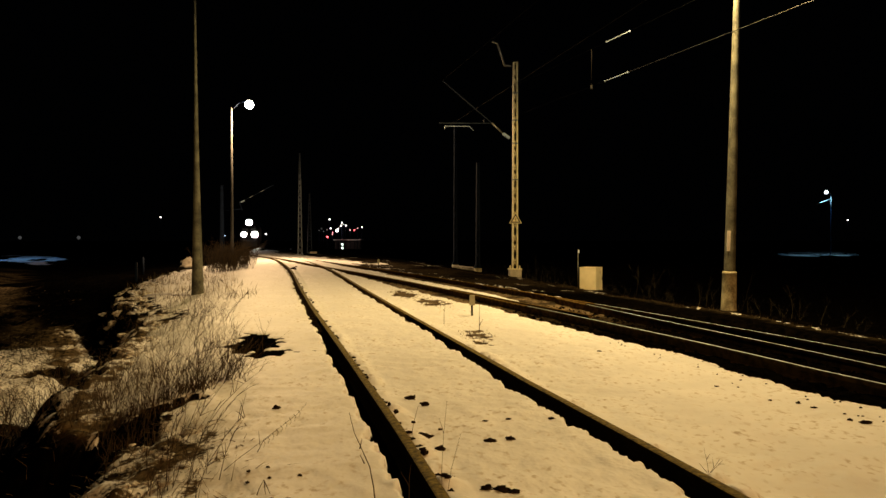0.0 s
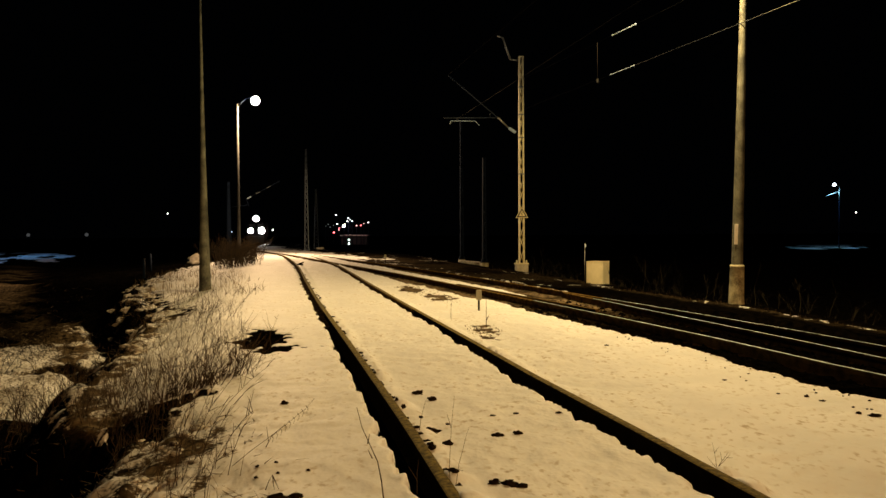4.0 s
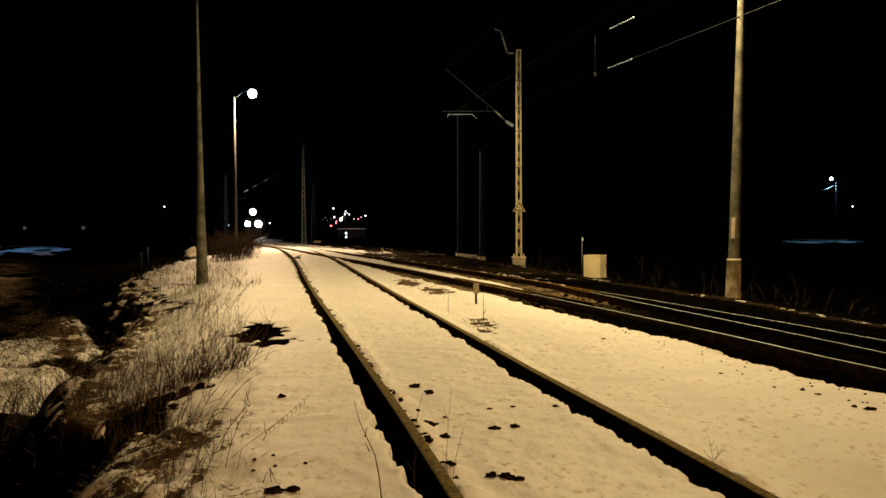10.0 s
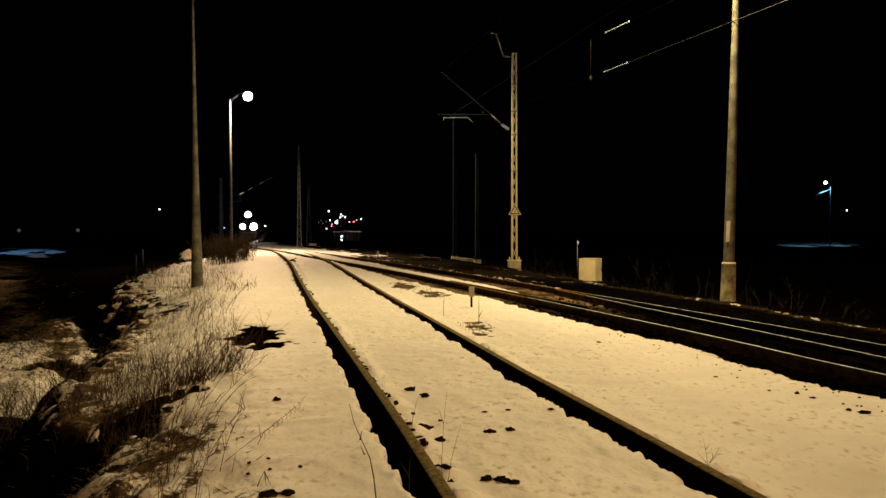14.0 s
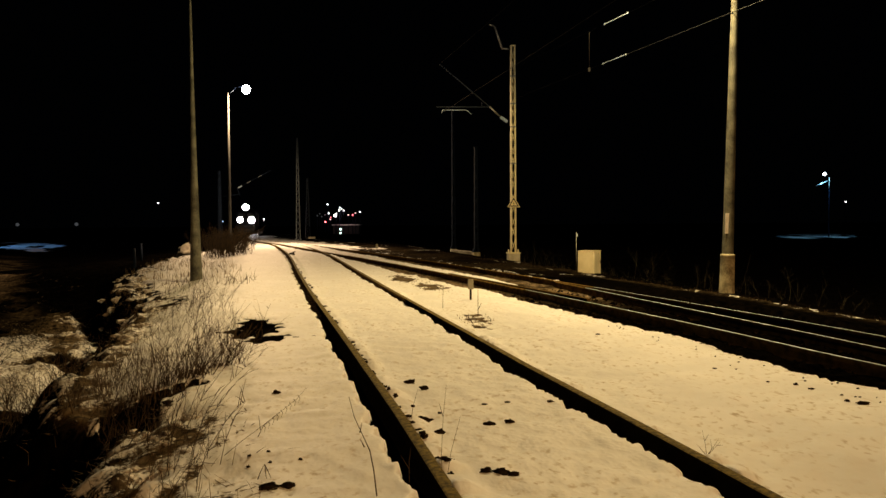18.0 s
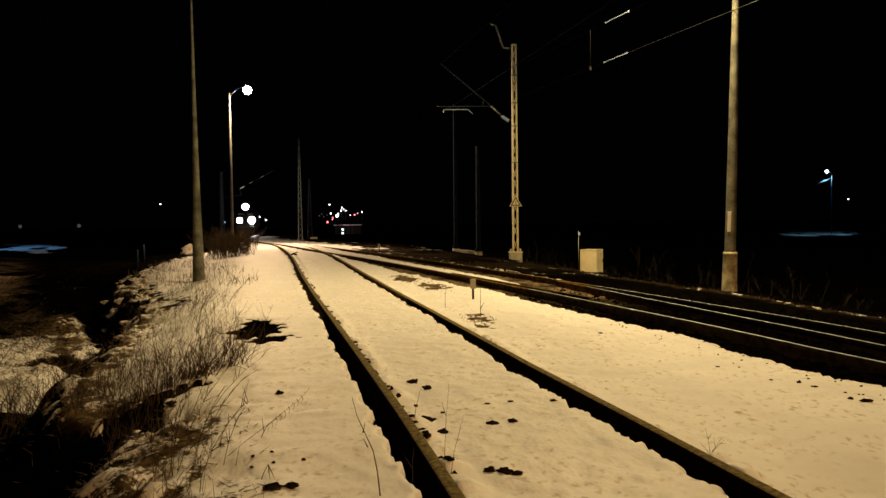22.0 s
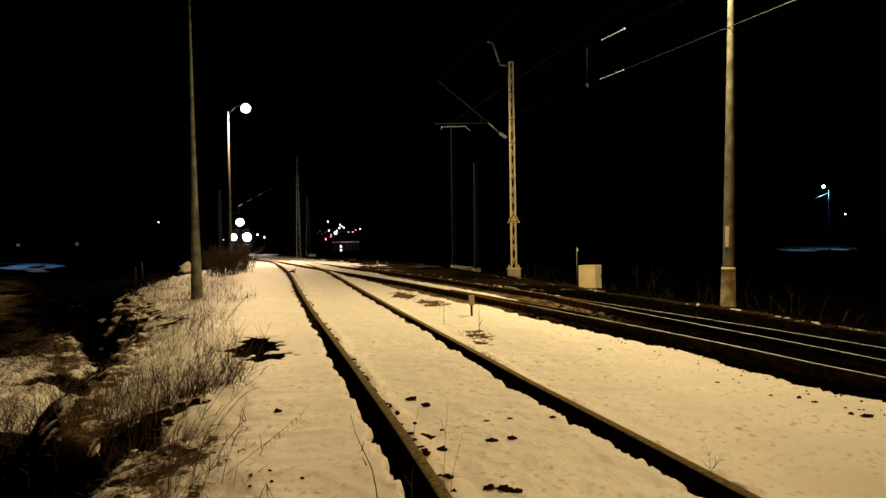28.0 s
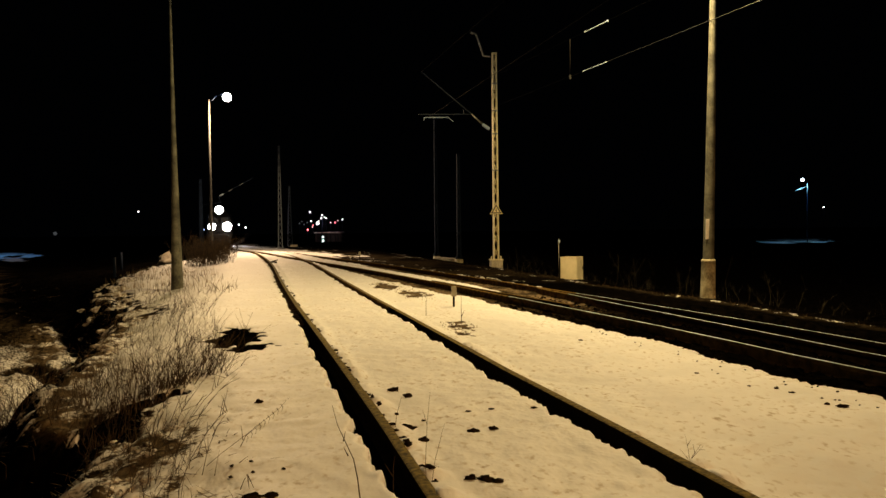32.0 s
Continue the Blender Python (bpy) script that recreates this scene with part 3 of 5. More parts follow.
def height(s, v):
    a, b = np.array([[float(v)]]), np.array([[float(s)]])
    z, m = profile(a, b, np.array([[main_v(s)]]), np.array([[siding_v(s)]]))
    return float(z[0, 0])


# ---- rails and sleepers ----
RAIL_PROFILE = [(-0.07, -0.16), (0.07, -0.16), (0.07, -0.148), (0.012, -0.128), (0.010, -0.045), (0.035, -0.036), (0.036, -0.006), (0.028, -0.001), (0.015, 0.0), (-0.015, 0.0), (-0.028, -0.001), (-0.036, -0.006),
                (-0.035, -0.036), (-0.010, -0.045), (-0.012, -0.128), (-0.07, -0.148)]


def rail_run(s0, s1):
    out, s = [], s0
    while s < s1:
        out.append(s)
        s += 0.5 if s < 12 else 1.0 if s < 60 else 2.5
    return out + [s1]


def rail(name, curve, off, s0, s1, parent, label):
    """One rail: rolled section swept along its line; the running top is a strip of its own material. Siding flanks
    change from shade black to lit brown.
    """
    body, top = (M_RAIL_BROWN, M_RAIL_USED) if parent.name.startswith("main") else (M_RAIL_DARK_SHADE, M_RAIL)
    verts, faces, n = [], [], len(RAIL_PROFILE)
    run = rail_run(s0, s1)
    for s in run:
        k = (spline(curve, s + 0.2) - spline(curve, s - 0.2)) / 0.4
        c = 1 / math.hypot(1, k)
        v = spline(curve, s)
        for a, z in RAIL_PROFILE:
            d = (off + a)
            verts.append(P(s - d * k * c, v + d * c, z + rise(s)))
    for i in range(len(run) - 1):
        for k in range(n):
            faces.append((i * n + k, i * n + (k + 1) % n, (i + 1) * n + (k + 1) % n, (i + 1) * n + k))
    faces += [tuple(range(n))[::-1], tuple((len(run) - 1) * n + k for k in range(n))]
    ob = new(name, raw_mesh(name, verts, faces, body, smooth=False))
    ob.parent = parent
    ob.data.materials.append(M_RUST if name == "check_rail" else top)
    ob.data.materials.append(M_RAIL_DARK_SHADE if top is M_RAIL_USED else M_RAIL_BROWN)
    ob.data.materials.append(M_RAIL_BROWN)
    # shade and light painted by face: siding flanks black, then brown past s 12.5
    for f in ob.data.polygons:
        # main railheads turn brown past s 13.4, where their glint is to end
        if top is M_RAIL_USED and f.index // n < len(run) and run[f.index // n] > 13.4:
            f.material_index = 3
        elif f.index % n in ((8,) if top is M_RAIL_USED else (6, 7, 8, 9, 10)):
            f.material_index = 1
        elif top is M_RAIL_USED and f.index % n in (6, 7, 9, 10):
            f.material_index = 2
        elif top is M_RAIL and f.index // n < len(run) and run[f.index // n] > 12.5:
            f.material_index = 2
    return tagged(ob, label)


siding = thing("siding_track", (0, 0, 0), "rusty siding rails half buried in snow", "railway track", kind="structure")
rail("rail", SIDING_LEFT, -HALF, -8, 66, siding, "rusty brown rail with a bare furrow in the snow")
rail("rail", SIDING, HALF + 0.03, -8, 50, siding, "rusty brown rail with a bare furrow in the snow")
main = thing("main_track", (0, 0, 0), "dark ballasted main track with polished railheads", "railway track", kind="structure")
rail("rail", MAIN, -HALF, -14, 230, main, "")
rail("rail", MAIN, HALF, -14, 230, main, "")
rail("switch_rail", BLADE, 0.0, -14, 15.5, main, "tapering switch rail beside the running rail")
rail("check_rail", CHECK, 0.0, 12.2, 18.4, siding, "short rusty check rail inside the running rail")


def sleeper_mesh():
    bm = bmesh.new()
    rounded_box(bm, (0, 0, 0), (2.55, 0.24, 0.14), 0.015)
    return mesh_of("sleeper", bm, M_SLEEPER)


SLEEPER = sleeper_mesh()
# copy for sleepers past s 12.5, browner to stand for more light
SLEEPER_LIT = SLEEPER.copy()
SLEEPER_LIT.materials[0] = M_SLEEPER_LIT
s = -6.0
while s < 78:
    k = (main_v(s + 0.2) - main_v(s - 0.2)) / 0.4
    ob = new("sleeper", SLEEPER if s < 12.5 else SLEEPER_LIT)
    ob.parent = main
    p = P(s, main_v(s), -0.225 + rise(s) + random.uniform(-0.01, 0.008))
    ob.location, ob.rotation_euler = p, (0, 0, math.atan2(UX, UY) * -1 - math.atan(k) + random.uniform(-0.01, 0.01))
    s += 0.62 if s < 40 else 0.65

# ---- posts, masts and lamps ----


def concrete_pole(place, height, r0, r1, lean, label, collar=None, slim=0.0):
    ob = thing("concrete_pole", place, label, "pole")
    ob.rotation_euler = (0, lean, 0)
    bm = bmesh.new()
    rows = [(r0, -0.4), (r0, 0.0)]
    n = 26
    for k in range(1, n + 1):
        rows.append((r0 * math.exp(-height * k / n / slim) if slim else r0 + (r1 - r0) * k / n, height * k / n))
    if collar:
        sleeve = bmesh.new()
        turned(sleeve, [(0.172, -0.4), (0.166, 0.0), (0.150, 0.24), (0.141, collar - 0.06), (0.145, collar - 0.05), (0.143, collar - 0.01), (0.128, collar)], 24)
        part("base_sleeve", sleeve, M_SLEEVE, ob, "lighter stained concrete sleeve")
    turned(bm, rows, 24)
    part("shaft", bm, M_POLE, ob)
    return ob


M_POLE = surface("dark_weathered_pole", (0.030, 0.0305, 0.024), (0.132, 0.134, 0.102), 3.4, 0.85, 0, 0.5, 26, 0.01)
concrete_pole((-6.20, 19.38, -0.14), 10.5, 0.160, 0.036, -0.006, "weathered grey tapering pole standing in snowy grass", slim=4.3)
right_pole = concrete_pole((5.93, 15.92, -0.2), 8.6, 0.121, 0.048, 0.022, "tall concrete lamp pole beside the tracks", collar=0.90)
bm = bmesh.new()
rounded_box(bm, (-0.066, -0.094, 1.53), (0.080, 0.014, 0.42), 0.004)
part("plate", bm, M_WHITE, right_pole, "pale upright plate on the pole")


def lamp_arm(pole, top, head, glass, label="", r=0.21, metal=None, hood=1.0):
    """A bracket with a lantern, in the pole's own space."""
    top, head = Vector(top), Vector(head)
    bm = bmesh.new()
    mid = top + (head - top) * 0.45 + Vector((0, 0, 0.16))
    tube(bm, top - Vector((0, 0, 0.1)), mid, 0.035, 0.03)
    tube(bm, mid, head + Vector((0, 0, 0.1)), 0.03, 0.025)
    part("bracket", bm, metal or M_GALV, pole)
    bm = bmesh.new()
    d = (head - top)
    d.z = 0
    q = Matrix.Rotation(math.atan2(d.y, d.x), 4, "Z")
    turned(bm, [(0.05, 0.14), (0.16, 0.11), (0.22, 0.03), (0.23, -0.02)], 16)
    bmesh.ops.transform(bm, matrix=Matrix.Translation(head) @ q @ Matrix.Diagonal((1.5 * hood, 0.9 * hood, 1, 1)), verts=bm.verts)
    part("lantern_hood", bm, M_BLACK, pole, label)
    bm = bmesh.new()
    bmesh.ops.create_uvsphere(bm, u_segments=14, v_segments=8, radius=r, matrix=Matrix.Translation(head - Vector((0, 0, r * 0.6))))
    return part("lamp_glass", bm, glass, pole, "glowing lamp glass")


g = lamp_arm(right_pole, (0, 0, 8.3), NEAR_LAMP - Vector((5.93, 15.92, -0.2)), M_SODIUM)
g.visible_shadow = False
LP = Vector((-13.2, 48.0, -0.3))
lamp_post = thing("street_lamp", LP, "tall tapered lamp post with a lit warm lantern", "street lamp")
bm = bmesh.new()
turned(bm, [(0.115, -0.3), (0.105, 1.0), (0.08, 5.0), (0.05, 9.9)], 16)
part("shaft", bm, M_POST, lamp_post)
# glass radius enlarged to take in the lamp's glow
g = lamp_arm(lamp_post, (0, 0, 9.85), LEFT_LAMP - LP, M_WARM, r=0.27, metal=M_STEEL_DIM, hood=0.6)
g.visible_shadow = False
BP = P(-17.0, 10.8, -0.3)
back_post = thing("street_lamp", BP, "concrete lamp post beside the tracks behind the camera", "street lamp")
bm = bmesh.new()
turned(bm, [(0.17, -0.3), (0.165, 1.0), (0.12, 5.0), (0.09, 8.2)], 16)
part("shaft", bm, M_CONCRETE, back_post)
g = lamp_arm(back_post, (0, 0, 8.1), BACK_LAMP - BP, M_SODIUM)
g.visible_shadow = False


def lattice_mast(place, height, turn, label, w0=0.225, w1=0.175, flange=0.09, found=True, bays=17, steel=None):
    """Two channels joined by zigzag flat bars, on a concrete block."""
    steel = steel or M_STEEL
    ob = thing("catenary_mast", place, label, "mast", turn=turn)
    base = 0.28 if found else 0.0
    for side in (-1, 1):
        bm = bmesh.new()
        for y, t in ((-flange, 0.014), (flange, 0.014)):
            pts = [(side * w0 / 2, y, base), (side * w1 / 2, y, height)]
            a, b = Vector(pts[0]), Vector(pts[1])
            vs = []
            for p in (a, b):
                for dx, dy in ((-0.024, -t / 2), (0.024, -t / 2), (0.024, t / 2), (-0.024, t / 2)):
                    vs.append(bm.verts.new(p + Vector((dx - side * 0.024, dy, 0))))
            for k in range(4):
                bm.faces.new((vs[k], vs[(k + 1) % 4], vs[4 + (k + 1) % 4], vs[4 + k]))
            bm.faces.new(vs[3::-1])
            bm.faces.new(vs[4:])
        vs = []
        for x, z in ((w0, base), (w1, height)):
            for dx, dy in ((-0.006, -flange), (0.006, -flange), (0.006, flange), (-0.006, flange)):
                vs.append(bm.verts.new((side * x / 2 + dx, dy, z)))
        for k in range(4):
            bm.faces.new((vs[k], vs[(k + 1) % 4], vs[4 + (k + 1) % 4], vs[4 + k]))
        part("channel", bm, steel, ob)
    for k in range(bays):
        z0, z1 = base + 0.1 + (height - base - 0.2) * k / bays, base + 0.1 + (height - base - 0.2) * (k + 1) / bays
        at = lambda z: w0 / 2 + (w1 - w0) / 2 * (z - base) / (height - base) - 0.03
        for y, flip in ((-flange - 0.008, 1), (flange + 0.008, -1)):
            bm = bmesh.new()
            sgn = flip if k % 2 == 0 else -flip
            tube(bm, (-sgn * at(z0), y, z0), (sgn * at(z1), y, z1), 0.015, n=4)
            part("lacing_bar", bm, steel, ob)
    bm = bmesh.new()
    box(bm, (0, 0, height), (w1 + 0.03, 2 * flange + 0.04, 0.03))
    part("cap", bm, steel, ob)
    if found:
        bm = bmesh.new()
        fs = 0.48 if steel is M_STEEL else 0.62 if steel is M_STEEL_MID else 0.36
        rounded_box(bm, (0, 0, -0.11), (fs, fs, 0.72), 0.02)
        part("foundation", bm, M_FOUND if steel in (M_STEEL, M_STEEL_MID) else M_SLEEVE, ob, "pale concrete foundation block")
        bm = bmesh.new()
        rounded_box(bm, (0, 0, base), (fs * 1.12, fs * 0.9, 0.05), 0.01)
        for sx in (-1, 1):
            box(bm, (sx * fs * 0.40, 0, base + 0.08), (0.03, 0.22, 0.12))
        part("base_plate", bm, steel, ob)
    return ob


HEAD = math.atan2(-UX, UY)
mast = lattice_mast((2.92, 31.13, -0.12), 8.62, 0.05, "pale lattice steel overhead-line mast on a concrete foundation")
# warning triangle on the mast
bm = bmesh.new()
for r, y, depth in ((0.30, -0.135, 0.012),):
    vs = [bm.verts.new((r * math.cos(a), y, 2.28 + r * math.sin(a))) for a in (math.pi / 2, math.pi * 7 / 6, math.pi * 11 / 6)]
    f = bm.faces.new(vs)
    ext = bmesh.ops.extrude_face_region(bm, geom=[f])["geom"]
    bmesh.ops.translate(bm, vec=(0, -depth, 0), verts=[v for v in ext if isinstance(v, bmesh.types.BMVert)])
sign = part("warning_sign", bm, M_YELLOW, mast, "triangular yellow warning sign with a dark border")
bm = bmesh.new()
vs = [bm.verts.new((0.25 * math.cos(a), -0.150, 2.28 + 0.25 * math.sin(a))) for a in (math.pi / 2, math.pi * 7 / 6, math.pi * 11 / 6)]
bm.faces.new(vs)
part("sign_border", bm, M_BLACK, sign)
bm = bmesh.new()
vs = [bm.verts.new((0.16 * math.cos(a), -0.154, 2.28 + 0.16 * math.sin(a))) for a in (math.pi / 2, math.pi * 7 / 6, math.pi * 11 / 6)]
bm.faces.new(vs)
part("sign_face", bm, M_YELLOW, sign)
bm = bmesh.new()
for a, b in (((0.015, 2.36), (-0.03, 2.27)), ((-0.03, 2.27), (0.03, 2.28)), ((0.03, 2.28), (-0.005, 2.19))):
    tube(bm, (a[0], -0.160, a[1]), (b[0], -0.160, b[1]), 0.010, n=4)
part("lightning_bolt", bm, M_BLACK, sign)

# ---- overhead line ----


def inverse_place(ob, p):
    return ob.matrix_basis.inverted() @ Vector(p)


def insulator(bm, a, b, r, n=9):
    """Rod with ribbed sheds from a to b."""
    a, b = Vector(a), Vector(b)
    tube(bm, a, b, r * 0.55, n=8)
    for k in range(n):
        c = a + (b - a) * (k + 0.5) / n
        d = (b - a).normalized() * ((b - a).length / n * 0.25)
        tube(bm, c - d, c + d, r, r * 0.7, n=10)


mast.matrix_basis = Matrix.LocRotScale(mast.location, mast.rotation_euler, None)
to_mast = lambda *p: inverse_place(mast, p)
bm = bmesh.new()
tube(bm, to_mast(2.34, 30.6, 5.61), to_mast(1.92, 30.4, 5.97), 0.034)
canti = part("cantilever", bm, M_GALV, mast, "sloping galvanised cantilever tube")
# the tube goes on in darker steel, painted as out of the lamplight
bm = bmesh.new()
tube(bm, to_mast(1.92, 30.4, 5.97), to_mast(-0.02, 29.7, 7.49), 0.024)
part("strut_tube", bm, M_TUBE, canti, "upper tube, darkened as if unlit")
bm = bmesh.new()
insulator(bm, to_mast(2.66, 30.85, 5.43), to_mast(2.38, 30.62, 5.58), 0.075, 5)
part("insulator", bm, M_PORCELAIN, canti, "ribbed grey insulator")
bm = bmesh.new()
tube(bm, to_mast(1.92, 30.4, 5.95), to_mast(-0.16, 29.6, 5.84), 0.020)
tube(bm, to_mast(1.62, 30.3, 5.93), to_mast(1.62, 30.3, 6.12), 0.012)
part("registration_tube", bm, M_TUBE, mast)
bm = bmesh.new()
tube(bm, to_mast(0.07, 29.6, 5.72), to_mast(1.01, 29.9, 5.76), 0.020)
tube(bm, to_mast(1.01, 29.9, 5.76), to_mast(1.20, 30.0, 5.60), 0.014)
tube(bm, to_mast(0.07, 29.6, 5.72), to_mast(0.05, 29.6, 5.60), 0.016)
part("steady_arm", bm, M_PORCELAIN, mast, "pale steady arm that holds the contact wire")
bm = bmesh.new()
tube(bm, to_mast(2.76, 31.0, 8.34), to_mast(2.48, 31.0, 8.37), 0.035)
tube(bm, to_mast(2.48, 31.0, 8.37), to_mast(2.17, 30.8, 9.20), 0.040)
tube(bm, to_mast(2.17, 30.8, 9.20), to_mast(1.94, 30.7, 9.24), 0.035)
part("feeder_bracket", bm, M_GALV, mast, "cranked feeder bracket at the mast top")
for z in (3.9, 5.37, 6.3, 7.4):
    bm = bmesh.new()
    box(bm, (0, 0, z), (0.25 - 0.005 * z, 0.23, 0.04))
    part("clamp_band", bm, M_STEEL_MID, mast)


def wire(name, pts, r, label, sag=0.0, metal=None):
    bm = bmesh.new()
    for a, b in zip(pts, pts[1:]):
        a, b = Vector(a), Vector(b)
        n = 10
        last = a
        for k in range(1, n + 1):
            t = k / n
            c = a.lerp(b, t) - Vector((0, 0, 4 * sag * t * (1 - t)))
            tube(bm, last, c, r, n=5, caps=False)
            last = c
    return single(name, bm, metal or M_WIRE_UNLIT, (0, 0, 0), label, "wire")


def beyond(a, b, k):
    a, b = Vector(a), Vector(b)
    return b + (b - a) * k


W1, W1N = Vector((2.76, 31.0, 6.28)), Vector((6.5, 13.5, 5.56))
W2, W2N = Vector((2.76, 31.0, 7.49)), Vector((5.3, 16.2, 6.40))
# one wire each: stretches that look unlit are drawn thinner and darker
wire("tension_wire", [W1, W1.lerp(W1N, 0.51)], 0.0025, "thin stay wire tied to the lattice mast")
wire("tension_wire", [W1.lerp(W1N, 0.588), beyond(W1, W1N, 1.6)], 0.008, "thick overhead wire lit by the lamp", metal=M_WIRE)
wire("tension_wire", [W2, W2.lerp(W2N, 0.676)], 0.0025, "thin stay wire tied to the lattice mast")
wire("tension_wire", [W2.lerp(W2N, 0.775), beyond(W2, W2N, 1.6)], 0.003, "thin dim overhead wire above the track")


def rod_insulator(a, b):
    bm = bmesh.new()
    a, b = Vector(a), Vector(b)
    mid = (a + b) / 2
    insulator(bm, a - mid, b - mid, 0.017, 14)
    for p in (a, b):
        bmesh.ops.create_icosphere(bm, subdivisions=1, radius=0.030, matrix=Matrix.Translation(p - mid))
    single("rod_insulator", bm, M_PORCELAIN, mid, "pale ribbed rod insulator strung in an overhead wire", "insulator", "insulators in the stay wires")


rod_insulator(W1.lerp(W1N, 0.5075), W1.lerp(W1N, 0.590))
rod_insulator(W2.lerp(W2N, 0.6745), W2.lerp(W2N, 0.7756))
bm = bmesh.new()
q = W1.lerp(W1N, 0.4525)
tube(bm, (0, 0, 0), W2.lerp(W2N, 0.597) - q, 0.007)
turned(bm, [(0.02, -0.09), (0.04, -0.06), (0.04, 0.03), (0.012, 0.06)], 8)
single("wire_strut", bm, M_POST, q, "thin upright strut between two overhead wires", "strut")
wire("contact_wire", [(0.05, 29.6, 5.62), (3.54, 13.2, 5.50), beyond((0.05, 29.6, 5.62), (3.54, 13.2, 5.50), 1.4)], 0.006, "contact wire above the main track")
wire("catenary_wire", [(-0.02, 29.7, 7.49), (3.35, 13.6, 7.0), beyond((-0.02, 29.7, 7.49), (3.35, 13.6, 7.0), 1.4)], 0.004, "catenary wire above the contact wire")
wire("feeder_wire", [(1.94, 30.7, 9.2), (4.6, 12.0, 8.9), (7.6, -10.0, 9.1)], 0.004, "feeder wire along the mast tops")

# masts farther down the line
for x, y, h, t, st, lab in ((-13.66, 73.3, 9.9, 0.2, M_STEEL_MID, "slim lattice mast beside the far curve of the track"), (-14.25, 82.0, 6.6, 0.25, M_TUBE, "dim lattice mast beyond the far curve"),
                        (0.72, 44.6, 8.2, 0.15, M_STEEL_DIM, "dark lattice mast standing beyond the track"), (1.78, 39.2, 5.6, 0.15, M_STEEL_DIM, "short dark strut mast beyond the track")):
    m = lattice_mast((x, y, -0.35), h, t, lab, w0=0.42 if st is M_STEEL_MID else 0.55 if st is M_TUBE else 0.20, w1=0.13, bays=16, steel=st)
# patch of snow on the ground, built as a tilted slab
bm = bmesh.new()
rounded_box(bm, (0, 0, 0), (1.55, 0.6, 0.24), 0.06, Matrix.Rotation(0.09, 4, "Y"))
single("snow_slab", bm, M_TUSSOCK, (1.26, 42.0, -0.24), "slab-shaped patch of snow at the foot of a mast", "slab")

far_box = thing("relay_box", (-13.52, 80.0, -0.45), "small pale relay box beside the far lattice masts", "relay box", turn=0.2)
bm = bmesh.new()
rounded_box(bm, (0, 0, 0.26), (0.72, 0.45, 0.48), 0.03)
part("body", bm, M_FOUND, far_box)
bm = bmesh.new()
rounded_box(bm, (0, 0, 0.52), (0.78, 0.50, 0.05), 0.015)
part("lid", bm, M_CABINET_LID, far_box)

# far mast whose cantilever reaches over the track
fm = thing("catenary_mast", (-19.0, 66.0, -0.6), "dim concrete mast with a sloping cantilever over the track", "mast")
bm = bmesh.new()
turned(bm, [(0.22, -0.3), (0.20, 2.0), (0.13, 6.6)], 12)
part("shaft", bm, M_STEEL_DIM, fm)
bm = bmesh.new()
a, b = Vector((1.75, -0.9, 5.05)), Vector((5.0, -2.6, 6.45))
tube(bm, a, b, 0.022)
tube(bm, (0.1, 0, 4.4), (1.9, -0.95, 4.55), 0.03)
tube(bm, (1.75, -0.9, 5.1), (2.0, -1.0, 4.45), 0.035)
part("cantilever", bm, M_STEEL_DIM, fm)
for k, mat_ in ((0.04, M_PORCELAIN), (0.30, M_STEEL_MID), (0.62, M_STEEL_MID)):
    bm = bmesh.new()
    insulator(bm, a.lerp(b, k), a.lerp(b, k + 0.11), 0.040 if mat_ is M_STEEL_MID else 0.065, 5)
    part("insulator", bm, mat_, fm)

# ---- trackside things ----
cab = thing("trackside_cabinet", (4.34, 22.5, -0.23), "cream trackside cabinet beside the main track", "cabinet", turn=0.98)
bm = bmesh.new()
rounded_box(bm, (0, 0, 0.39), (0.52, 0.50, 0.74), 0.012)
part("body", bm, M_CABINET, cab)
bm = bmesh.new()
rounded_box(bm, (0, 0, 0.768), (0.535, 0.515, 0.028), 0.010)
part("lid", bm, M_CABINET, cab)
bm = bmesh.new()
rounded_box(bm, (0, -0.256, 0.40), (0.46, 0.010, 0.64), 0.004)
door = part("door", bm, M_CABINET, cab)
bm = bmesh.new()
rounded_box(bm, (0.18, -0.272, 0.45), (0.03, 0.02, 0.09), 0.005)
part("handle", bm, M_BLACK, door, "small dark handle")
bm = bmesh.new()
box(bm, (0, 0, 0.0), (0.48, 0.46, 0.12))
part("plinth", bm, M_CONCRETE_DARK, cab)
bm = bmesh.new()
tube(bm, (0, 0, -0.3), (0, 0, 1.02), 0.006)
post = thing("marker_stake", (4.03, 22.9, 0.07), "thin steel stake with a small clip behind the cabinet", "stake")
part("rod", bm, M_GALV, post)
bm = bmesh.new()
rounded_box(bm, (0.02, 0, 0.93), (0.045, 0.03, 0.085), 0.008)
part("clip", bm, M_PORCELAIN, post)

sign_post = thing("track_marker", (*P(13.1, 3.485)[:2], 0.0), "short white fouling marker post in the snow", "marker post", turn=0.1)
bm = bmesh.new()
rounded_box(bm, (0, 0, 0.10), (0.035, 0.03, 0.34), 0.006)
part("stake", bm, M_SLEEPER, sign_post)
bm = bmesh.new()
rounded_box(bm, (0, -0.012, 0.29), (0.095, 0.05, 0.18), 0.012)
part("board", bm, M_CABINET_LID, sign_post)
far_sign = copy_thing(sign_post, pose(-3.1, 36.9, 0.03, 0, 0, 8))
tagged(far_sign, "pale low marker post beyond the turnout")

# turnout gear beside the siding rail
gear = thing("point_lever_weight", P(31.0, 0.91, 0.13), "small dark metal block beside the turnout rail", "lever weight", turn=0.3)
bm = bmesh.new()
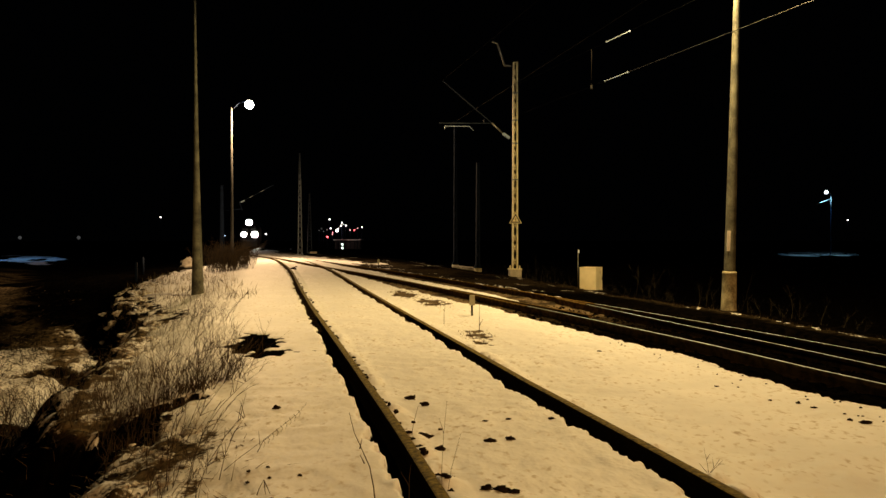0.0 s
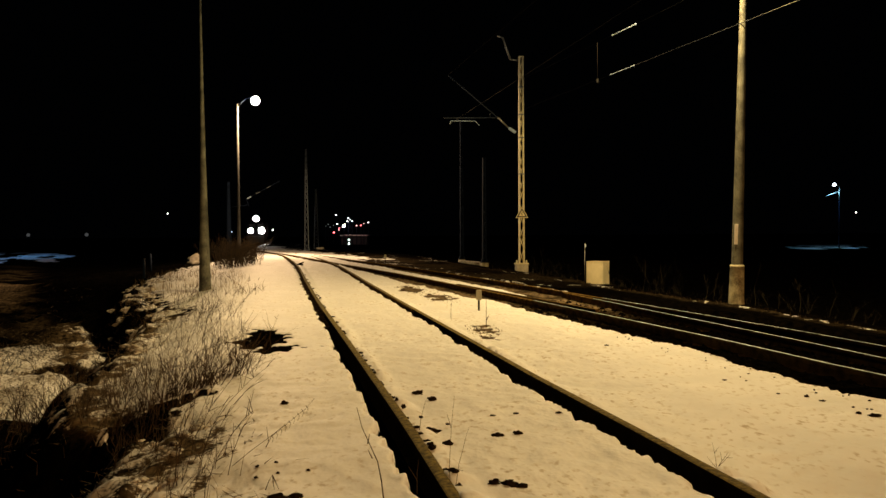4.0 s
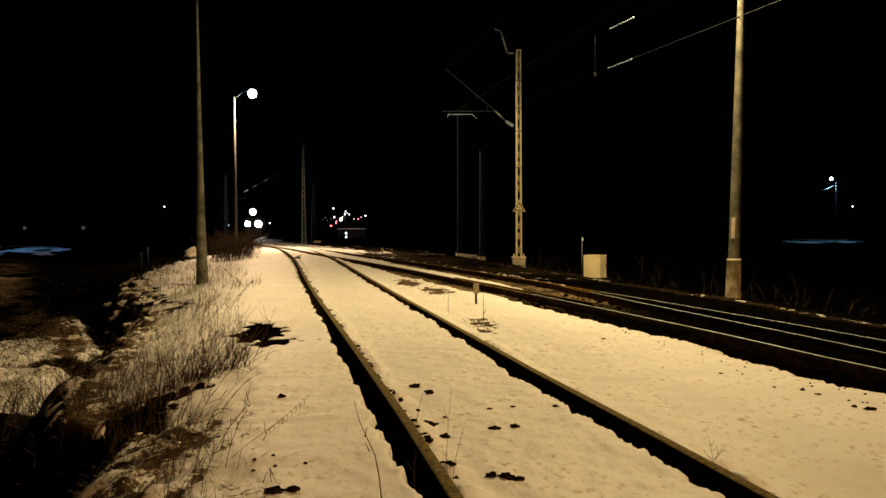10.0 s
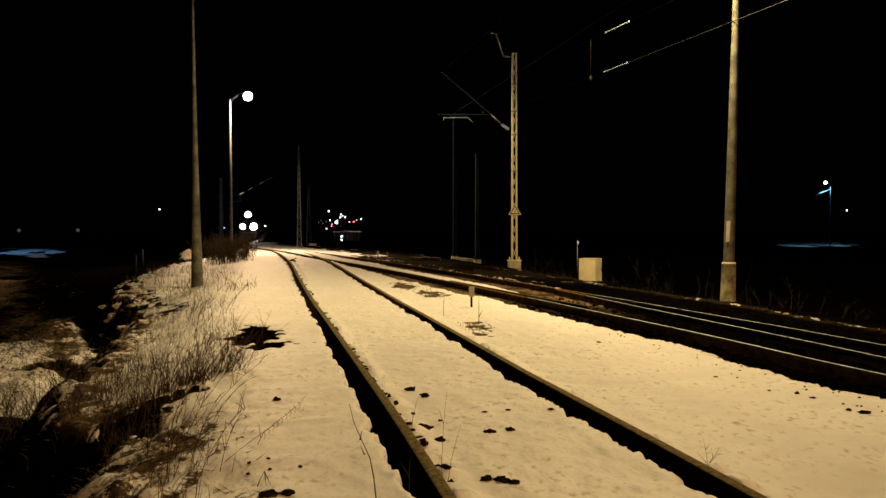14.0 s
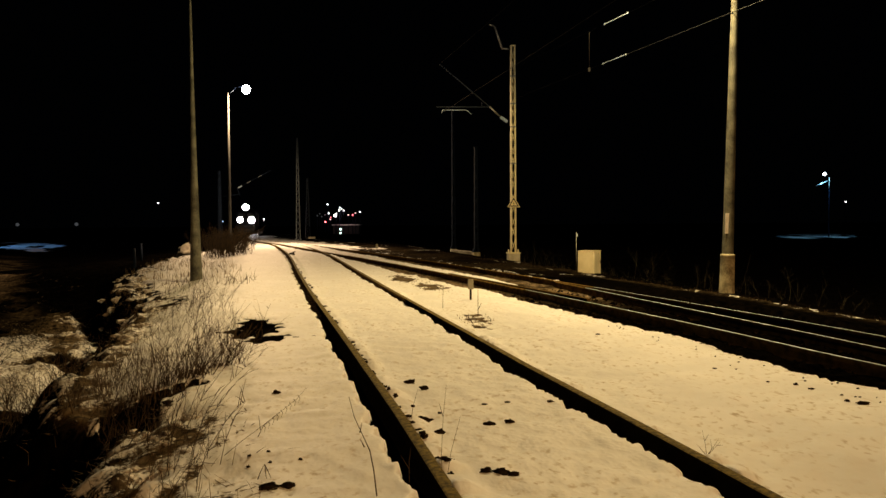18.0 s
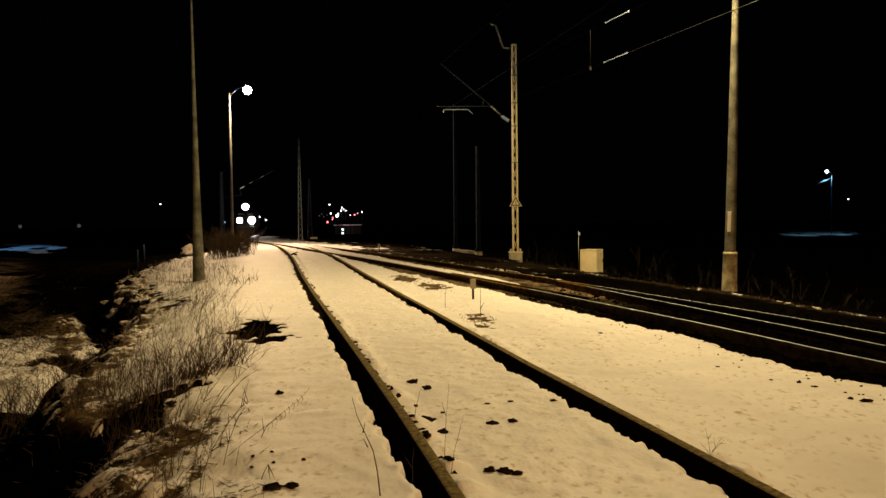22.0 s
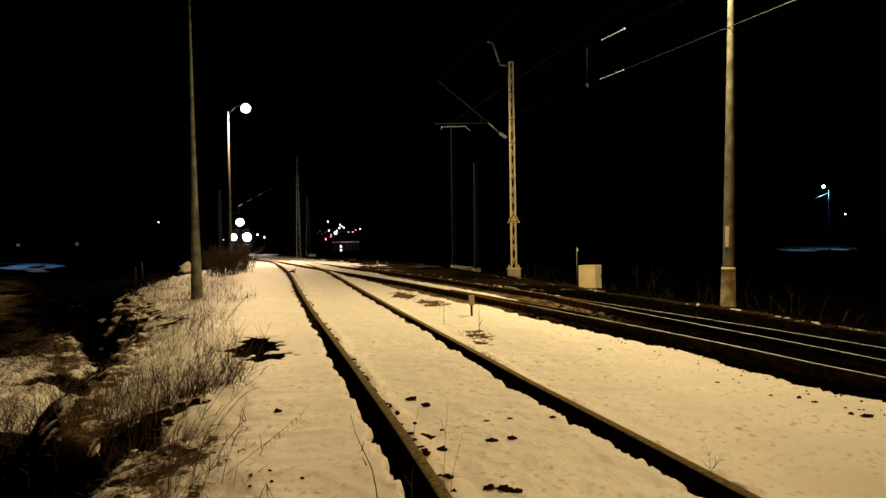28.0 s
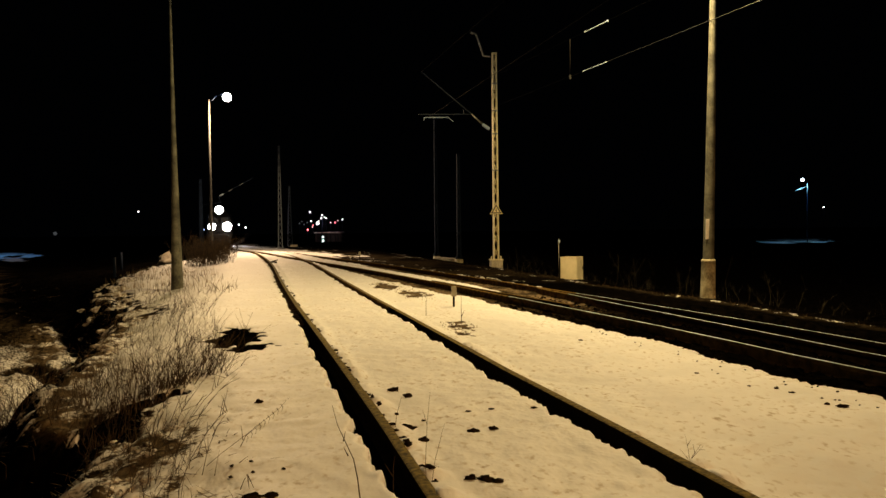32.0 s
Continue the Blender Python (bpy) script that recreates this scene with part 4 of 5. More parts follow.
rounded_box(bm, (0, 0, 0.05), (0.24, 0.12, 0.10), 0.02)
part("weight", bm, M_RAIL_DARK_SHADE, gear)
bm = bmesh.new()
tube(bm, (-0.1, 0, 0.08), (0.16, 0.06, 0.16), 0.02)
part("lever", bm, M_RAIL_DARK_SHADE, gear)

# ---- dark clods and stones that lie in the snow ----


def lump(size, seed, flat=0.55):
    bm = bmesh.new()
    bmesh.ops.create_icosphere(bm, subdivisions=3, radius=1)
    for v in bm.verts:
        k = 0.72 + 0.56 * noise.noise(v.co * 1.7 + Vector((seed * 3.1, seed, 0))) + 0.16 * noise.noise(v.co * 4.5 + Vector((seed, seed * 2.3, 7)))
        v.co = Vector((v.co.x * size[0] * k, v.co.y * size[1] * k, v.co.z * size[2] * flat * k))
    for f in bm.faces:
        f.smooth = True
    return bm


CLODS = [(-0.288, 6.90, 0.070, 0.045), (-0.158, 6.58, 0.050, 0.042), (-0.14, 5.50, 0.075, 0.045), (-0.023, 5.74, 0.020, 0.012), (0.867, 6.12, 0.035, 0.014), (-0.02, 5.18, 0.052, 0.036), (0.33, 5.39, 0.052, 0.028), (0.48, 5.47, 0.045, 0.032),
         (0.25, 4.33, 0.045, 0.032), (0.33, 4.31, 0.060, 0.032), (0.40, 4.28, 0.045, 0.028), (0.33, 6.03, 0.03, 0.008), (0.52, 6.10, 0.03, 0.008), (0.05, 4.49, 0.035, 0.022), (-1.39, 6.39, 0.04, 0.04), (3.25, 5.88, 0.058, 0.024), (3.17, 5.96, 0.026, 0.02), (3.16, 6.52, 0.034, 0.014),
         (3.10, 6.68, 0.028, 0.022), (-0.23, 5.95, 0.022, 0.022), (-0.95, 4.14, 0.075, 0.030), (-0.85, 4.16, 0.055, 0.022), (1.94, 9.50, 0.04, 0.016), (2.66, 7.44, 0.03, 0.010), (2.91, 6.81, 0.02, 0.010)]
for x, y in ((-1.19, 4.68), (-1.16, 4.53), (-1.09, 4.76), (-1.045, 4.60), (-0.865, 4.62)):
    CLODS.append((x, y, 0.016, 0.013))
for k in range(64):
    a = 4.2 + 20 * (k / 64) ** 1.5 + random.uniform(-0.1, 0.1)
    q = P(a, siding_v(a) - HALF + random.uniform(0.038, 0.060))
    CLODS.append((q.x, q.y, random.uniform(0.018, 0.036), random.uniform(0.016, 0.032)))
for k in range(34):
    a = random.uniform(4.6, 9.5)
    q = P(a, main_v(a) - 1.42 - abs(random.gauss(0, 0.28)))
    CLODS.append((q.x, q.y, random.uniform(0.007, 0.018), random.uniform(0.006, 0.014)))
for i, (x, y, r, h) in enumerate(CLODS):
    s, v = SV(x, y)
    single("clod", lump((r, r * 0.75, h * 1.5), i), M_CLOD, (x, y, height(s, v) + 0.004), "small dark clod of frozen earth in the snow", "clod", "clods in the snow")

# ballast stones of the main track
bm_v, bm_f = [], []
rng = np.random.default_rng(5)
for i in range(5200):
    # black stones end at s 15; the far bed is painted brown as lit
    s = 3.0 + 12 * rng.random() ** 1.2
    e = rng.uniform(-1.3, 1.7)
    if abs(abs(e) - HALF) < 0.07:
        continue
    v = main_v(s) + e
    r = rng.uniform(0.018, 0.042)
    c = P(s, v, -0.15 + rise(s) + rng.uniform(-0.01, 0.025))
    o = len(bm_v)
    ang = rng.uniform(0, 6.28)
    for dx, dy, dz in ((1, 0, 0), (0, 1, 0), (-1, 0, 0), (0, -1, 0), (0.2, 0.1, 0.9), (0, 0, -0.8)):
        ca, sa = math.cos(ang), math.sin(ang)
        k = r * rng.uniform(0.75, 1.25)
        bm_v.append((c.x + k * (dx * ca - dy * sa), c.y + k * (dx * sa + dy * ca), c.z + k * dz))
    for k in range(4):
        bm_f += [(o + k, o + (k + 1) % 4, o + 4), (o + (k + 1) % 4, o + k, o + 5)]
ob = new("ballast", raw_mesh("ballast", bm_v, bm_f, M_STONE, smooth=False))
tagged(ob, "dark crushed-stone ballast between and beside the rails", "ballast", kind="stuff")

# ---- dry grass and weeds ----


def heights(s, v):
    mv, sv = np.array([main_v(a) for a in s]), np.array([siding_v(a) for a in s])
    return profile(v, s, mv, sv)


def stems(name, s, v, length, lean, radius, material, label, category, seed, droop=0.5, sink=0.03):
    """Many thin bent stalks, each a tapered three-sided tube."""
    r = np.random.default_rng(seed)
    n = len(s)
    z, _ = heights(s, v)
    L = length * r.uniform(0.55, 1.15, n)
    az = r.uniform(0, 2 * np.pi, n)
    tilt = np.abs(r.normal(0, lean, n)) if lean < 1.25 else r.uniform(1.2, 1.6, n)
    bend = r.normal(0, droop if lean < 1.25 else 0.1, n) * tilt + r.uniform(0, 0.25, n)
    rows = 4
    pts = np.zeros((n, rows, 3))
    pts[:, 0] = np.stack([v * UY + s * UX, -v * UX + s * UY, z - sink], 1)
    for k in range(1, rows):
        a = np.clip(tilt + bend * (k - 1) / rows, 0, 1.9)
        d = np.stack([np.sin(a) * np.cos(az), np.sin(a) * np.sin(az), np.cos(a)], 1)
        pts[:, k] = pts[:, k - 1] + d * (L / (rows - 1))[:, None]
    rad = radius * r.uniform(0.6, 1.4, n)
    verts = np.zeros((n, rows, 3, 3))
    for k in range(rows):
        w = rad * (1 - 0.75 * k / (rows - 1))
        for j in range(3):
            t = 2 * np.pi * j / 3
            verts[:, k, j] = pts[:, k] + np.stack([w * np.cos(t), w * np.sin(t), 0 * w], 1)
    base = (np.arange(n) * rows * 3)[:, None, None]
    k, j = np.meshgrid(np.arange(rows - 1), np.arange(3), indexing="ij")
    k, j = k.ravel(), j.ravel()
    q = np.stack([k * 3 + j, k * 3 + (j + 1) % 3, (k + 1) * 3 + (j + 1) % 3, (k + 1) * 3 + j], 1)
    quads = (base + q[None]).reshape(-1, 4)
    me = raw_mesh(name, [tuple(p) for p in verts.reshape(-1, 3)], [tuple(f) for f in quads], material)
    return tagged(new(name, me), label, category, kind="stuff")


rg = np.random.default_rng(11)


def cloud(n, s0, s1, v0, v1, clumps, spread):
    """Stalk positions gathered in clumps."""
    cs, cv = rg.uniform(s0, s1, clumps), rg.uniform(v0, v1, clumps)
    k = rg.integers(0, clumps, n)
    return cs[k] + rg.normal(0, spread, n), cv[k] + rg.normal(0, spread, n)


def bank(n, s0, s1, a, b, clumps, spread):
    """Stalks that follow the crest of the bank, a to b metres to its right."""
    s, v = cloud(n, s0, s1, a, b, clumps, spread)
    return s, v + np.interp(s, CREST_S, CREST_V)


def brush(name, s, v, length, lean, twigs, radius, material, label, category, seed, pull=(0.42, 0.05)):
    """Branching dry weeds: each a bent stalk with side twigs, all thin tapered tubes."""
    r = np.random.default_rng(seed)
    n = len(s)
    z, _ = heights(s, v)
    root = np.stack([v * UY + s * UX, -v * UX + s * UY, z - 0.03], 1)
    L = length * r.uniform(0.45, 1.2, n)
    d = r.normal(0, lean, (n, 3))
    d[:, 0] += pull[0]
    d[:, 1] += pull[1]
    d[:, 2] = 1.0
    d /= np.linalg.norm(d, axis=1)[:, None]
    bend = r.normal(0, 0.35, (n, 3)) * np.array([1, 1, 0.3])
    runs = [[root + d * (L * t)[:, None] + bend * (L * t * t)[:, None] for t in (0, 0.33, 0.66, 1.0)] + [radius * r.uniform(0.7, 1.3, n)]]
    for k in range(twigs):
        t = r.uniform(0.25, 0.95, n)
        a = root + d * (L * t)[:, None] + bend * (L * t * t)[:, None]
        e = d * 0.7 + r.normal(0, 0.62, (n, 3))
        e /= np.linalg.norm(e, axis=1)[:, None]
        l = (L * r.uniform(0.10, 0.38, n))[:, None]
        c = r.normal(0, 0.2, (n, 3)) * l
        runs.append([a, a + e * l * 0.35, a + e * l * 0.7 + c * 0.5, a + e * l + c] + [radius * 0.6 * r.uniform(0.6, 1.2, n)])
    verts, m = [], 0
    for p0, p1, p2, p3, w in runs:
        block = np.zeros((n, 4, 3, 3))
        for k, p in enumerate((p0, p1, p2, p3)):
            q = w * (1 - 0.2 * k)
            for j in range(3):
                block[:, k, j] = p + np.stack([q * math.cos(2.094 * j), q * math.sin(2.094 * j), 0 * q], 1)
        verts.append(block.reshape(-1, 3))
        m += n
    k, j = np.meshgrid(np.arange(3), np.arange(3), indexing="ij")
    k, j = k.ravel(), j.ravel()
    f = np.stack([k * 3 + j, k * 3 + (j + 1) % 3, (k + 1) * 3 + (j + 1) % 3, (k + 1) * 3 + j], 1)
    quads = ((np.arange(m) * 12)[:, None, None] + f[None]).reshape(-1, 4)
    me = raw_mesh(name, np.concatenate(verts).tolist(), quads.tolist(), material)
    return tagged(new(name, me), label, category, kind="stuff")


s, v = bank(260, 3.2, 9.0, -0.10, 0.70, 90, 0.10)
stems("dry_grass", s, v, 0.18, 0.7, 0.0026, M_GRASS, "dry brown grass on the snowy bank", "grass", 1)
def behind_crease(s, v, a, b):
    """Keeps the stalks that root a to b metres beyond the crease, on the bank."""
    d = s - 7.15 - (v + 0.66) * 2.02
    keep = (d > a) & (d < b) & (v > np.interp(s, CREST_S, CREST_V) + 0.04)
    return s[keep], v[keep]


s, v = behind_crease(*cloud(520, 6.3, 8.8, -1.80, -0.75, 60, 0.13), 0.25, 9)
stems("standing_grass", s, v, 0.24, 0.3, 0.0030, M_GRASS, "standing dry grass on the crest of the bank", "grass", 52)
s, v = behind_crease(*cloud(1300, 6.2, 7.9, -1.25, -0.50, 36, 0.10), 0.10, 0.55)
stems("weed_bases", s, v, 0.20, 0.6, 0.0048, M_TWIG, "dark matted bases of the weeds", "weeds", 35)
s, v = behind_crease(*cloud(70, 6.5, 8.3, -1.65, -0.80, 34, 0.12), 0.25, 9)
brush("dark_weeds", s, v, 0.34, 0.30, 7, 0.0036, M_TWIG, "dense dark branching weeds on the snowy bank", "weeds", 2, (0.18, 0.0))
s, v = behind_crease(*cloud(330, 6.6, 8.2, -1.00, -0.38, 26, 0.10), 0.10, 0.55)
brush("tall_weeds", s, v, 0.50, 0.26, 9, 0.0040, M_TWIG, "taller dark leaning weeds with bent side shoots", "weeds", 34, (0.46, 0.0))
s, v = cloud(80, 4.3, 6.1, -1.05, -0.50, 34, 0.10)
brush("dark_weeds", s, v, 0.36, 0.34, 7, 0.0024, M_TWIG, "low dark branching weeds on the snowy bank", "weeds", 24, (0.36, 0.0))
s, v = cloud(36, 7.6, 9.0, -0.75, -0.42, 16, 0.09)
brush("thin_weeds", s, v, 0.46, 0.26, 6, 0.0026, M_TWIG, "slender dark weeds at the edge of the bare patch", "weeds", 26, (0.3, 0.0))
s, v = cloud(46, 7.2, 10.5, -1.60, -0.40, 30, 0.12)
brush("thin_weeds", s, v, 0.34, 0.3, 6, 0.0026, M_TWIG, "thin dark weeds standing in the snow", "weeds", 21)
s, v = cloud(56, 9.6, 15, -1.35, -0.55, 18, 0.14)
brush("thin_weeds", s, v, 0.48, 0.34, 8, 0.0034, M_TWIG, "brown branching weeds between the pole and the bare patch", "weeds", 27, (0.2, 0.0))
s, v = bank(150, 9.5, 19, -0.2, 1.1, 60, 0.14)
brush("thin_weeds", s, v, 0.42, 0.4, 6, 0.0034, M_TWIG, "sparse dark weeds in front of the pole", "weeds", 25)
s, v = bank(320, 9, 20, -0.5, 0.5, 60, 0.15)
stems("verge_grass", s, v, 0.16, 0.6, 0.0045, M_GRASS, "dry grass tufts poking through the snow", "grass", 3)
s, v = bank(1200, 3.2, 13.0, -0.45, 0.85, 300, 0.09)
keep = (s < 8.8) | (v < np.interp(s, CREST_S, CREST_V) + 0.3)
s, v = s[keep], v[keep]
stems("leaf_litter", s, v, 0.085, 1.35, 0.0065, M_GRASS, "brown leaf litter and broken stalks on the snow", "litter", 31, sink=0.0)
s, v = bank(1100, 10, 22, -0.5, 0.35, 200, 0.12)
stems("leaf_litter", s, v, 0.13, 1.35, 0.009, M_GRASS, "brown leaf litter on the snowy bank", "litter", 32, sink=0.0)
s, v = bank(2000, 8, 19, -3.2, -0.7, 260, 0.16)
stems("leaf_litter", s, v, 0.14, 1.5, 0.008, M_GRASS, "brown leaf litter on the far side of the ditch", "litter", 33, sink=0.0)
s, v = cloud(120, 7.6, 9.2, -2.65, -2.15, 14, 0.10)
stems("ditch_grass", s, v, 0.34, 0.3, 0.0032, M_TWIG, "dry grass in the bottom of the ditch", "grass", 55)
s, v = cloud(130, 8.4, 10.6, -3.3, -2.3, 22, 0.16)
brush("ditch_weeds", s, v, 0.5, 0.3, 7, 0.0045, M_TWIG, "dark weeds on the far lip of the ditch", "weeds", 37, (0.1, 0.0))
s, v = bank(60, 8, 18, -2.6, -0.9, 30, 0.22)
brush("ditch_weeds", s, v, 0.55, 0.4, 6, 0.0042, M_CLOD, "dark weeds in the ditch below the bank", "weeds", 22)
s, v = bank(420, 19, 31, 0.15, 2.9, 90, 0.15)
stems("pale_grass", s, v, 0.22, 1.0, 0.0065, M_STRAW, "pale dry grass standing in the snow", "grass", 4)
s, v = bank(620, 17, 33, 0.0, 2.7, 90, 0.22)
stems("verge_grass", s, v, 0.24, 1.0, 0.0080, M_GRASS, "brown dry grass behind the pole", "grass", 23)
s, v = cloud(420, 33, 47, -2.9, -1.1, 60, 0.33)
brush("bush", s, v, 1.1, 0.16, 9, 0.011, M_TWIG, "brown leafless bushes at the edge of the snow", "bush", 5, (0.05, 0.0))
s, v = bank(2600, 11, 32, -7.0, -1.9, 400, 0.35)
stems("field_grass", s, v, 0.22, 1.7, 0.009, M_GRASS, "dark grass in the low field", "grass", 6)
s = rg.uniform(7, 44, 900)
stems("rim_grass", s, np.interp(s, RIM_S, RIM_V) + rg.normal(0.03, 0.05, 900), 0.09, 0.8, 0.006, M_TWIG, "short dry grass along the rim of the ballast", "grass", 36)
s, v = cloud(1100, 11, 34, 9.6, 13, 90, 0.3)
stems("lineside_grass", s, v, 0.24, 0.8, 0.0045, M_OLIVE, "dark dry grass beyond the ballast", "grass", 7)
s, v = cloud(170, 11, 30, 9.6, 11.6, 60, 0.3)
brush("lineside_weeds", s, v, 0.80, 0.26, 12, 0.0022, M_OLIVE, "tall dim dry weeds beyond the rim of the ballast", "weeds", 38, (0.0, 0.0))
for (a, b, ra, rb), n in zip(BARE, (420, 160, 700, 640, 360, 120)):
    s, v = a + rg.normal(0, ra * 0.42, n), b + rg.normal(0, rb * 0.42, n)
    stems("flattened_grass", s, v, 0.085 if b < 1 else 0.055, 1.7 if b < 1 else 0.95, 0.006 if b < 1 else 0.013, M_CLOD if b < 1 else M_GRASS, "flattened brown grass in a bare patch of the snow", "grass", 8 + n)


def tussocks(name, s, v, size, material, label, seed):
    """Lumps of matted grass with settled snow on them, joined into one mesh."""
    bm = lump((1, 1, 1), 3, 0.8)
    base = [tuple(p.co) for p in bm.verts]
    tris = [tuple(p.index for p in f.verts) for f in bm.faces]
    bm.free()
    base = np.array(base)
    r = np.random.default_rng(seed)
    z, _ = heights(s, v)
    verts, faces = [], []
    for k in range(len(s)):
        a, b = r.uniform(0, 6.28), size * r.uniform(0.45, 1.3)
        c, d = math.cos(a), math.sin(a)
        p = base * np.array([b, b * r.uniform(0.6, 1.0), b * r.uniform(0.3, 0.65)])
        x, y = v[k] * UY + s[k] * UX, -v[k] * UX + s[k] * UY
        o = len(base) * k
        verts += np.stack([x + p[:, 0] * c - p[:, 1] * d, y + p[:, 0] * d + p[:, 1] * c, z[k] + p[:, 2]], 1).tolist()
        faces += [(i + o, j + o, l + o) for i, j, l in tris]
    return tagged(new(name, raw_mesh(name, verts, faces, material)), label, "tussock", kind="stuff")


s, v = bank(64, 9.4, 15.6, -0.10, 0.30, 36, 0.10)
tussocks("snowy_tussocks", s, v, 0.085, M_TUSSOCK, "snow-capped grass tussocks along the crest of the bank", 71)
s, v = bank(44, 13.6, 18.5, -1.35, -0.95, 26, 0.12)
tussocks("snowy_tussocks", s, v, 0.10, M_TUSSOCK, "snowy tussocks on the far lip of the ditch", 72)
s, v = bank(60, 16.0, 27.0, -0.30, 0.55, 34, 0.2)
tussocks("snowy_tussocks", s, v, 0.14, M_TUSSOCK, "snowy tussocks beside the weathered pole", 73)
s, v = cloud(40, 4.4, 6.2, -0.95, -0.55, 26, 0.10)
tussocks("snowy_tussocks", s, v, 0.045, M_TUSSOCK, "small clumps of snow among the weeds", 74)


def weed(place, tips, r, label):
    """A single dry weed: a bent main stalk with side twigs. tips: points relative to the root."""
    ob = thing("dry_weed", place, label, "weed")
    for i, path in enumerate(tips):
        bm = bmesh.new()
        last = Vector(path[0])
        for k, p in enumerate(path[1:]):
            n = len(path) - 1
            tube(bm, last, p, r * (1 - 0.7 * k / n), r * (1 - 0.7 * (k + 1) / n), n=5)
            last = Vector(p)
        part("stalk" if i == 0 else "twig", bm, M_TWIG, ob)
    return ob


weed((-0.40, 4.18, -0.06), [[(0.055, -0.2, -0.02), (0.03, -0.1, 0.10), (0.0, 0, 0.18), (-0.04, 0, 0.27), (-0.085, 0, 0.37), (-0.112, 0, 0.48)], [(-0.055, 0, 0.28), (-0.045, 0.02, 0.33)], [(-0.03, 0, 0.20), (-0.055, 0.02, 0.24)]], 0.0042,
     "thin bent dry weed stalk in the snow")
weed((0.0, 4.2, -0.12), [[(0, 0, 0), (-0.008, 0, 0.2), (0.004, 0, 0.42), (0.022, 0, 0.60)], [(0.004, 0, 0.42), (-0.02, 0.01, 0.50)], [(0.02, 0, 0.05), (0.045, 0, 0.22), (0.10, 0.02, 0.42)]], 0.0016, "thin pale weed stalks beside the rail")
weed((-0.19, 4.3, -0.1), [[(0, 0, 0), (0, 0, 0.12), (0.01, 0, 0.2)], [(0, 0, 0.08), (-0.05, 0, 0.16)]], 0.003, "short dry weed stalk beside the rail")
weed((-0.225, 5.41, -0.06), [[(0, 0, 0), (0.015, 0, 0.12), (0.05, 0, 0.25)]], 0.0024, "short thin weed stalk between the rails")
weed((1.60, 4.6, -0.06), [[(0, 0, 0), (-0.01, 0, 0.08), (-0.03, 0, 0.17)], [(0, 0, 0.01), (0.05, 0, 0.08), (0.07, 0, 0.11)], [(0.01, 0, 0.02), (0.09, 0.02, 0.09)], [(-0.01, 0, 0.02), (-0.06, 0, 0.08)], [(0.03, 0, 0.05), (0.02, 0, 0.11)], [(-0.015, 0, 0.10), (0.01, 0, 0.14)], [(0.06, 0.01, 0.07), (0.10, 0.01, 0.07)]], 0.0018,
     "small branching weed in the snow")
weed((*P(11.0, 3.04)[:2], -0.02), [[(0, 0, 0), (0.0, 0, 0.2), (0.0, 0, 0.44)], [(0, 0, 0.1), (0.05, 0, 0.2)]], 0.006, "upright dry weed stalk in a bare patch")
weed((*P(11.9, 2.707)[:2], 0.0), [[(0, 0, 0), (0.0, 0, 0.2), (0.02, 0, 0.34)]], 0.004, "upright dry weed stalk in the snow")
weed((-1.25, 5.1, -0.08), [[(0, 0, 0), (0.05, 0, 0.1), (0.12, 0, 0.15)], [(0.03, 0, 0.07), (0.02, 0, 0.17)]], 0.0028, "bent dry weed stalk in the snow")



def leaning_weed(root, tip, r, seed, twigs=7):
    """A dry weed that leans towards its tip, with short side shoots on its upper half."""
    rnd = random.Random(seed)
    tip = Vector((tip[0], rnd.uniform(-0.1, 0.1), tip[1]))
    mid = [tip * k + Vector((-0.05 * math.sin(k * 3.1) * tip.z, 0, 0.03 * math.sin(k * 3.1))) for k in (0.0, 0.35, 0.7)]
    paths = [[tuple(p) for p in mid] + [tuple(tip)]]
    for k in range(twigs):
        t = rnd.uniform(0.3, 0.98)
        a = tip * t + Vector((-0.05 * math.sin(t * 3.1) * tip.z, 0, 0.03 * math.sin(t * 3.1)))
        d = Vector((rnd.uniform(-0.5, 0.9), rnd.uniform(-0.5, 0.5), rnd.uniform(0.1, 1.0))).normalized() * rnd.uniform(0.05, 0.17)
        paths.append([tuple(a), tuple(a + d * 0.55 + Vector((0, 0, 0.01))), tuple(a + d)])
    s, v = SV(root[0], root[1])
    return weed((root[0], root[1], height(s, v) - 0.02), paths, r, "dry leaning weed with short side shoots on the snowy bank")


for i, (x, y, dx, dz) in enumerate(((-1.64, 4.54, 0.11, 0.57), (-1.50, 4.43, 0.24, 0.60), (-1.74, 4.54, -0.02, 0.58), (-1.47, 4.53, 0.31, 0.48), (-1.95, 5.40, 0.29, 0.62), (-1.87, 5.55, 0.42, 0.58),
                                    (-2.12, 5.56, 0.14, 0.70), (-1.70, 5.39, 0.39, 0.50), (-1.36, 4.63, 0.18, 0.42), (-2.0, 6.0, 0.33, 0.55), (-1.85, 5.9, 0.46, 0.48), (-2.2, 6.2, 0.22, 0.66))):
    leaning_weed((x, y), (dx, dz), 0.0024, i)
weed((-1.36, 4.74, -0.07), [[(0, 0, 0), (0.07, 0.12, 0.05), (0.21, 0.15, 0.15), (0.34, 0.15, 0.25), (0.43, 0.15, 0.32), (0.49, 0.15, 0.39)]]
     + [[(0.21 + 0.028 * k, 0.15, 0.15 + 0.024 * k), (0.225 + 0.028 * k, 0.14, 0.135 + 0.024 * k), (0.215 + 0.028 * k, 0.14, 0.105 + 0.024 * k)] for k in range(9)], 0.0019, "thin arching grass stalk with drooping seed heads")
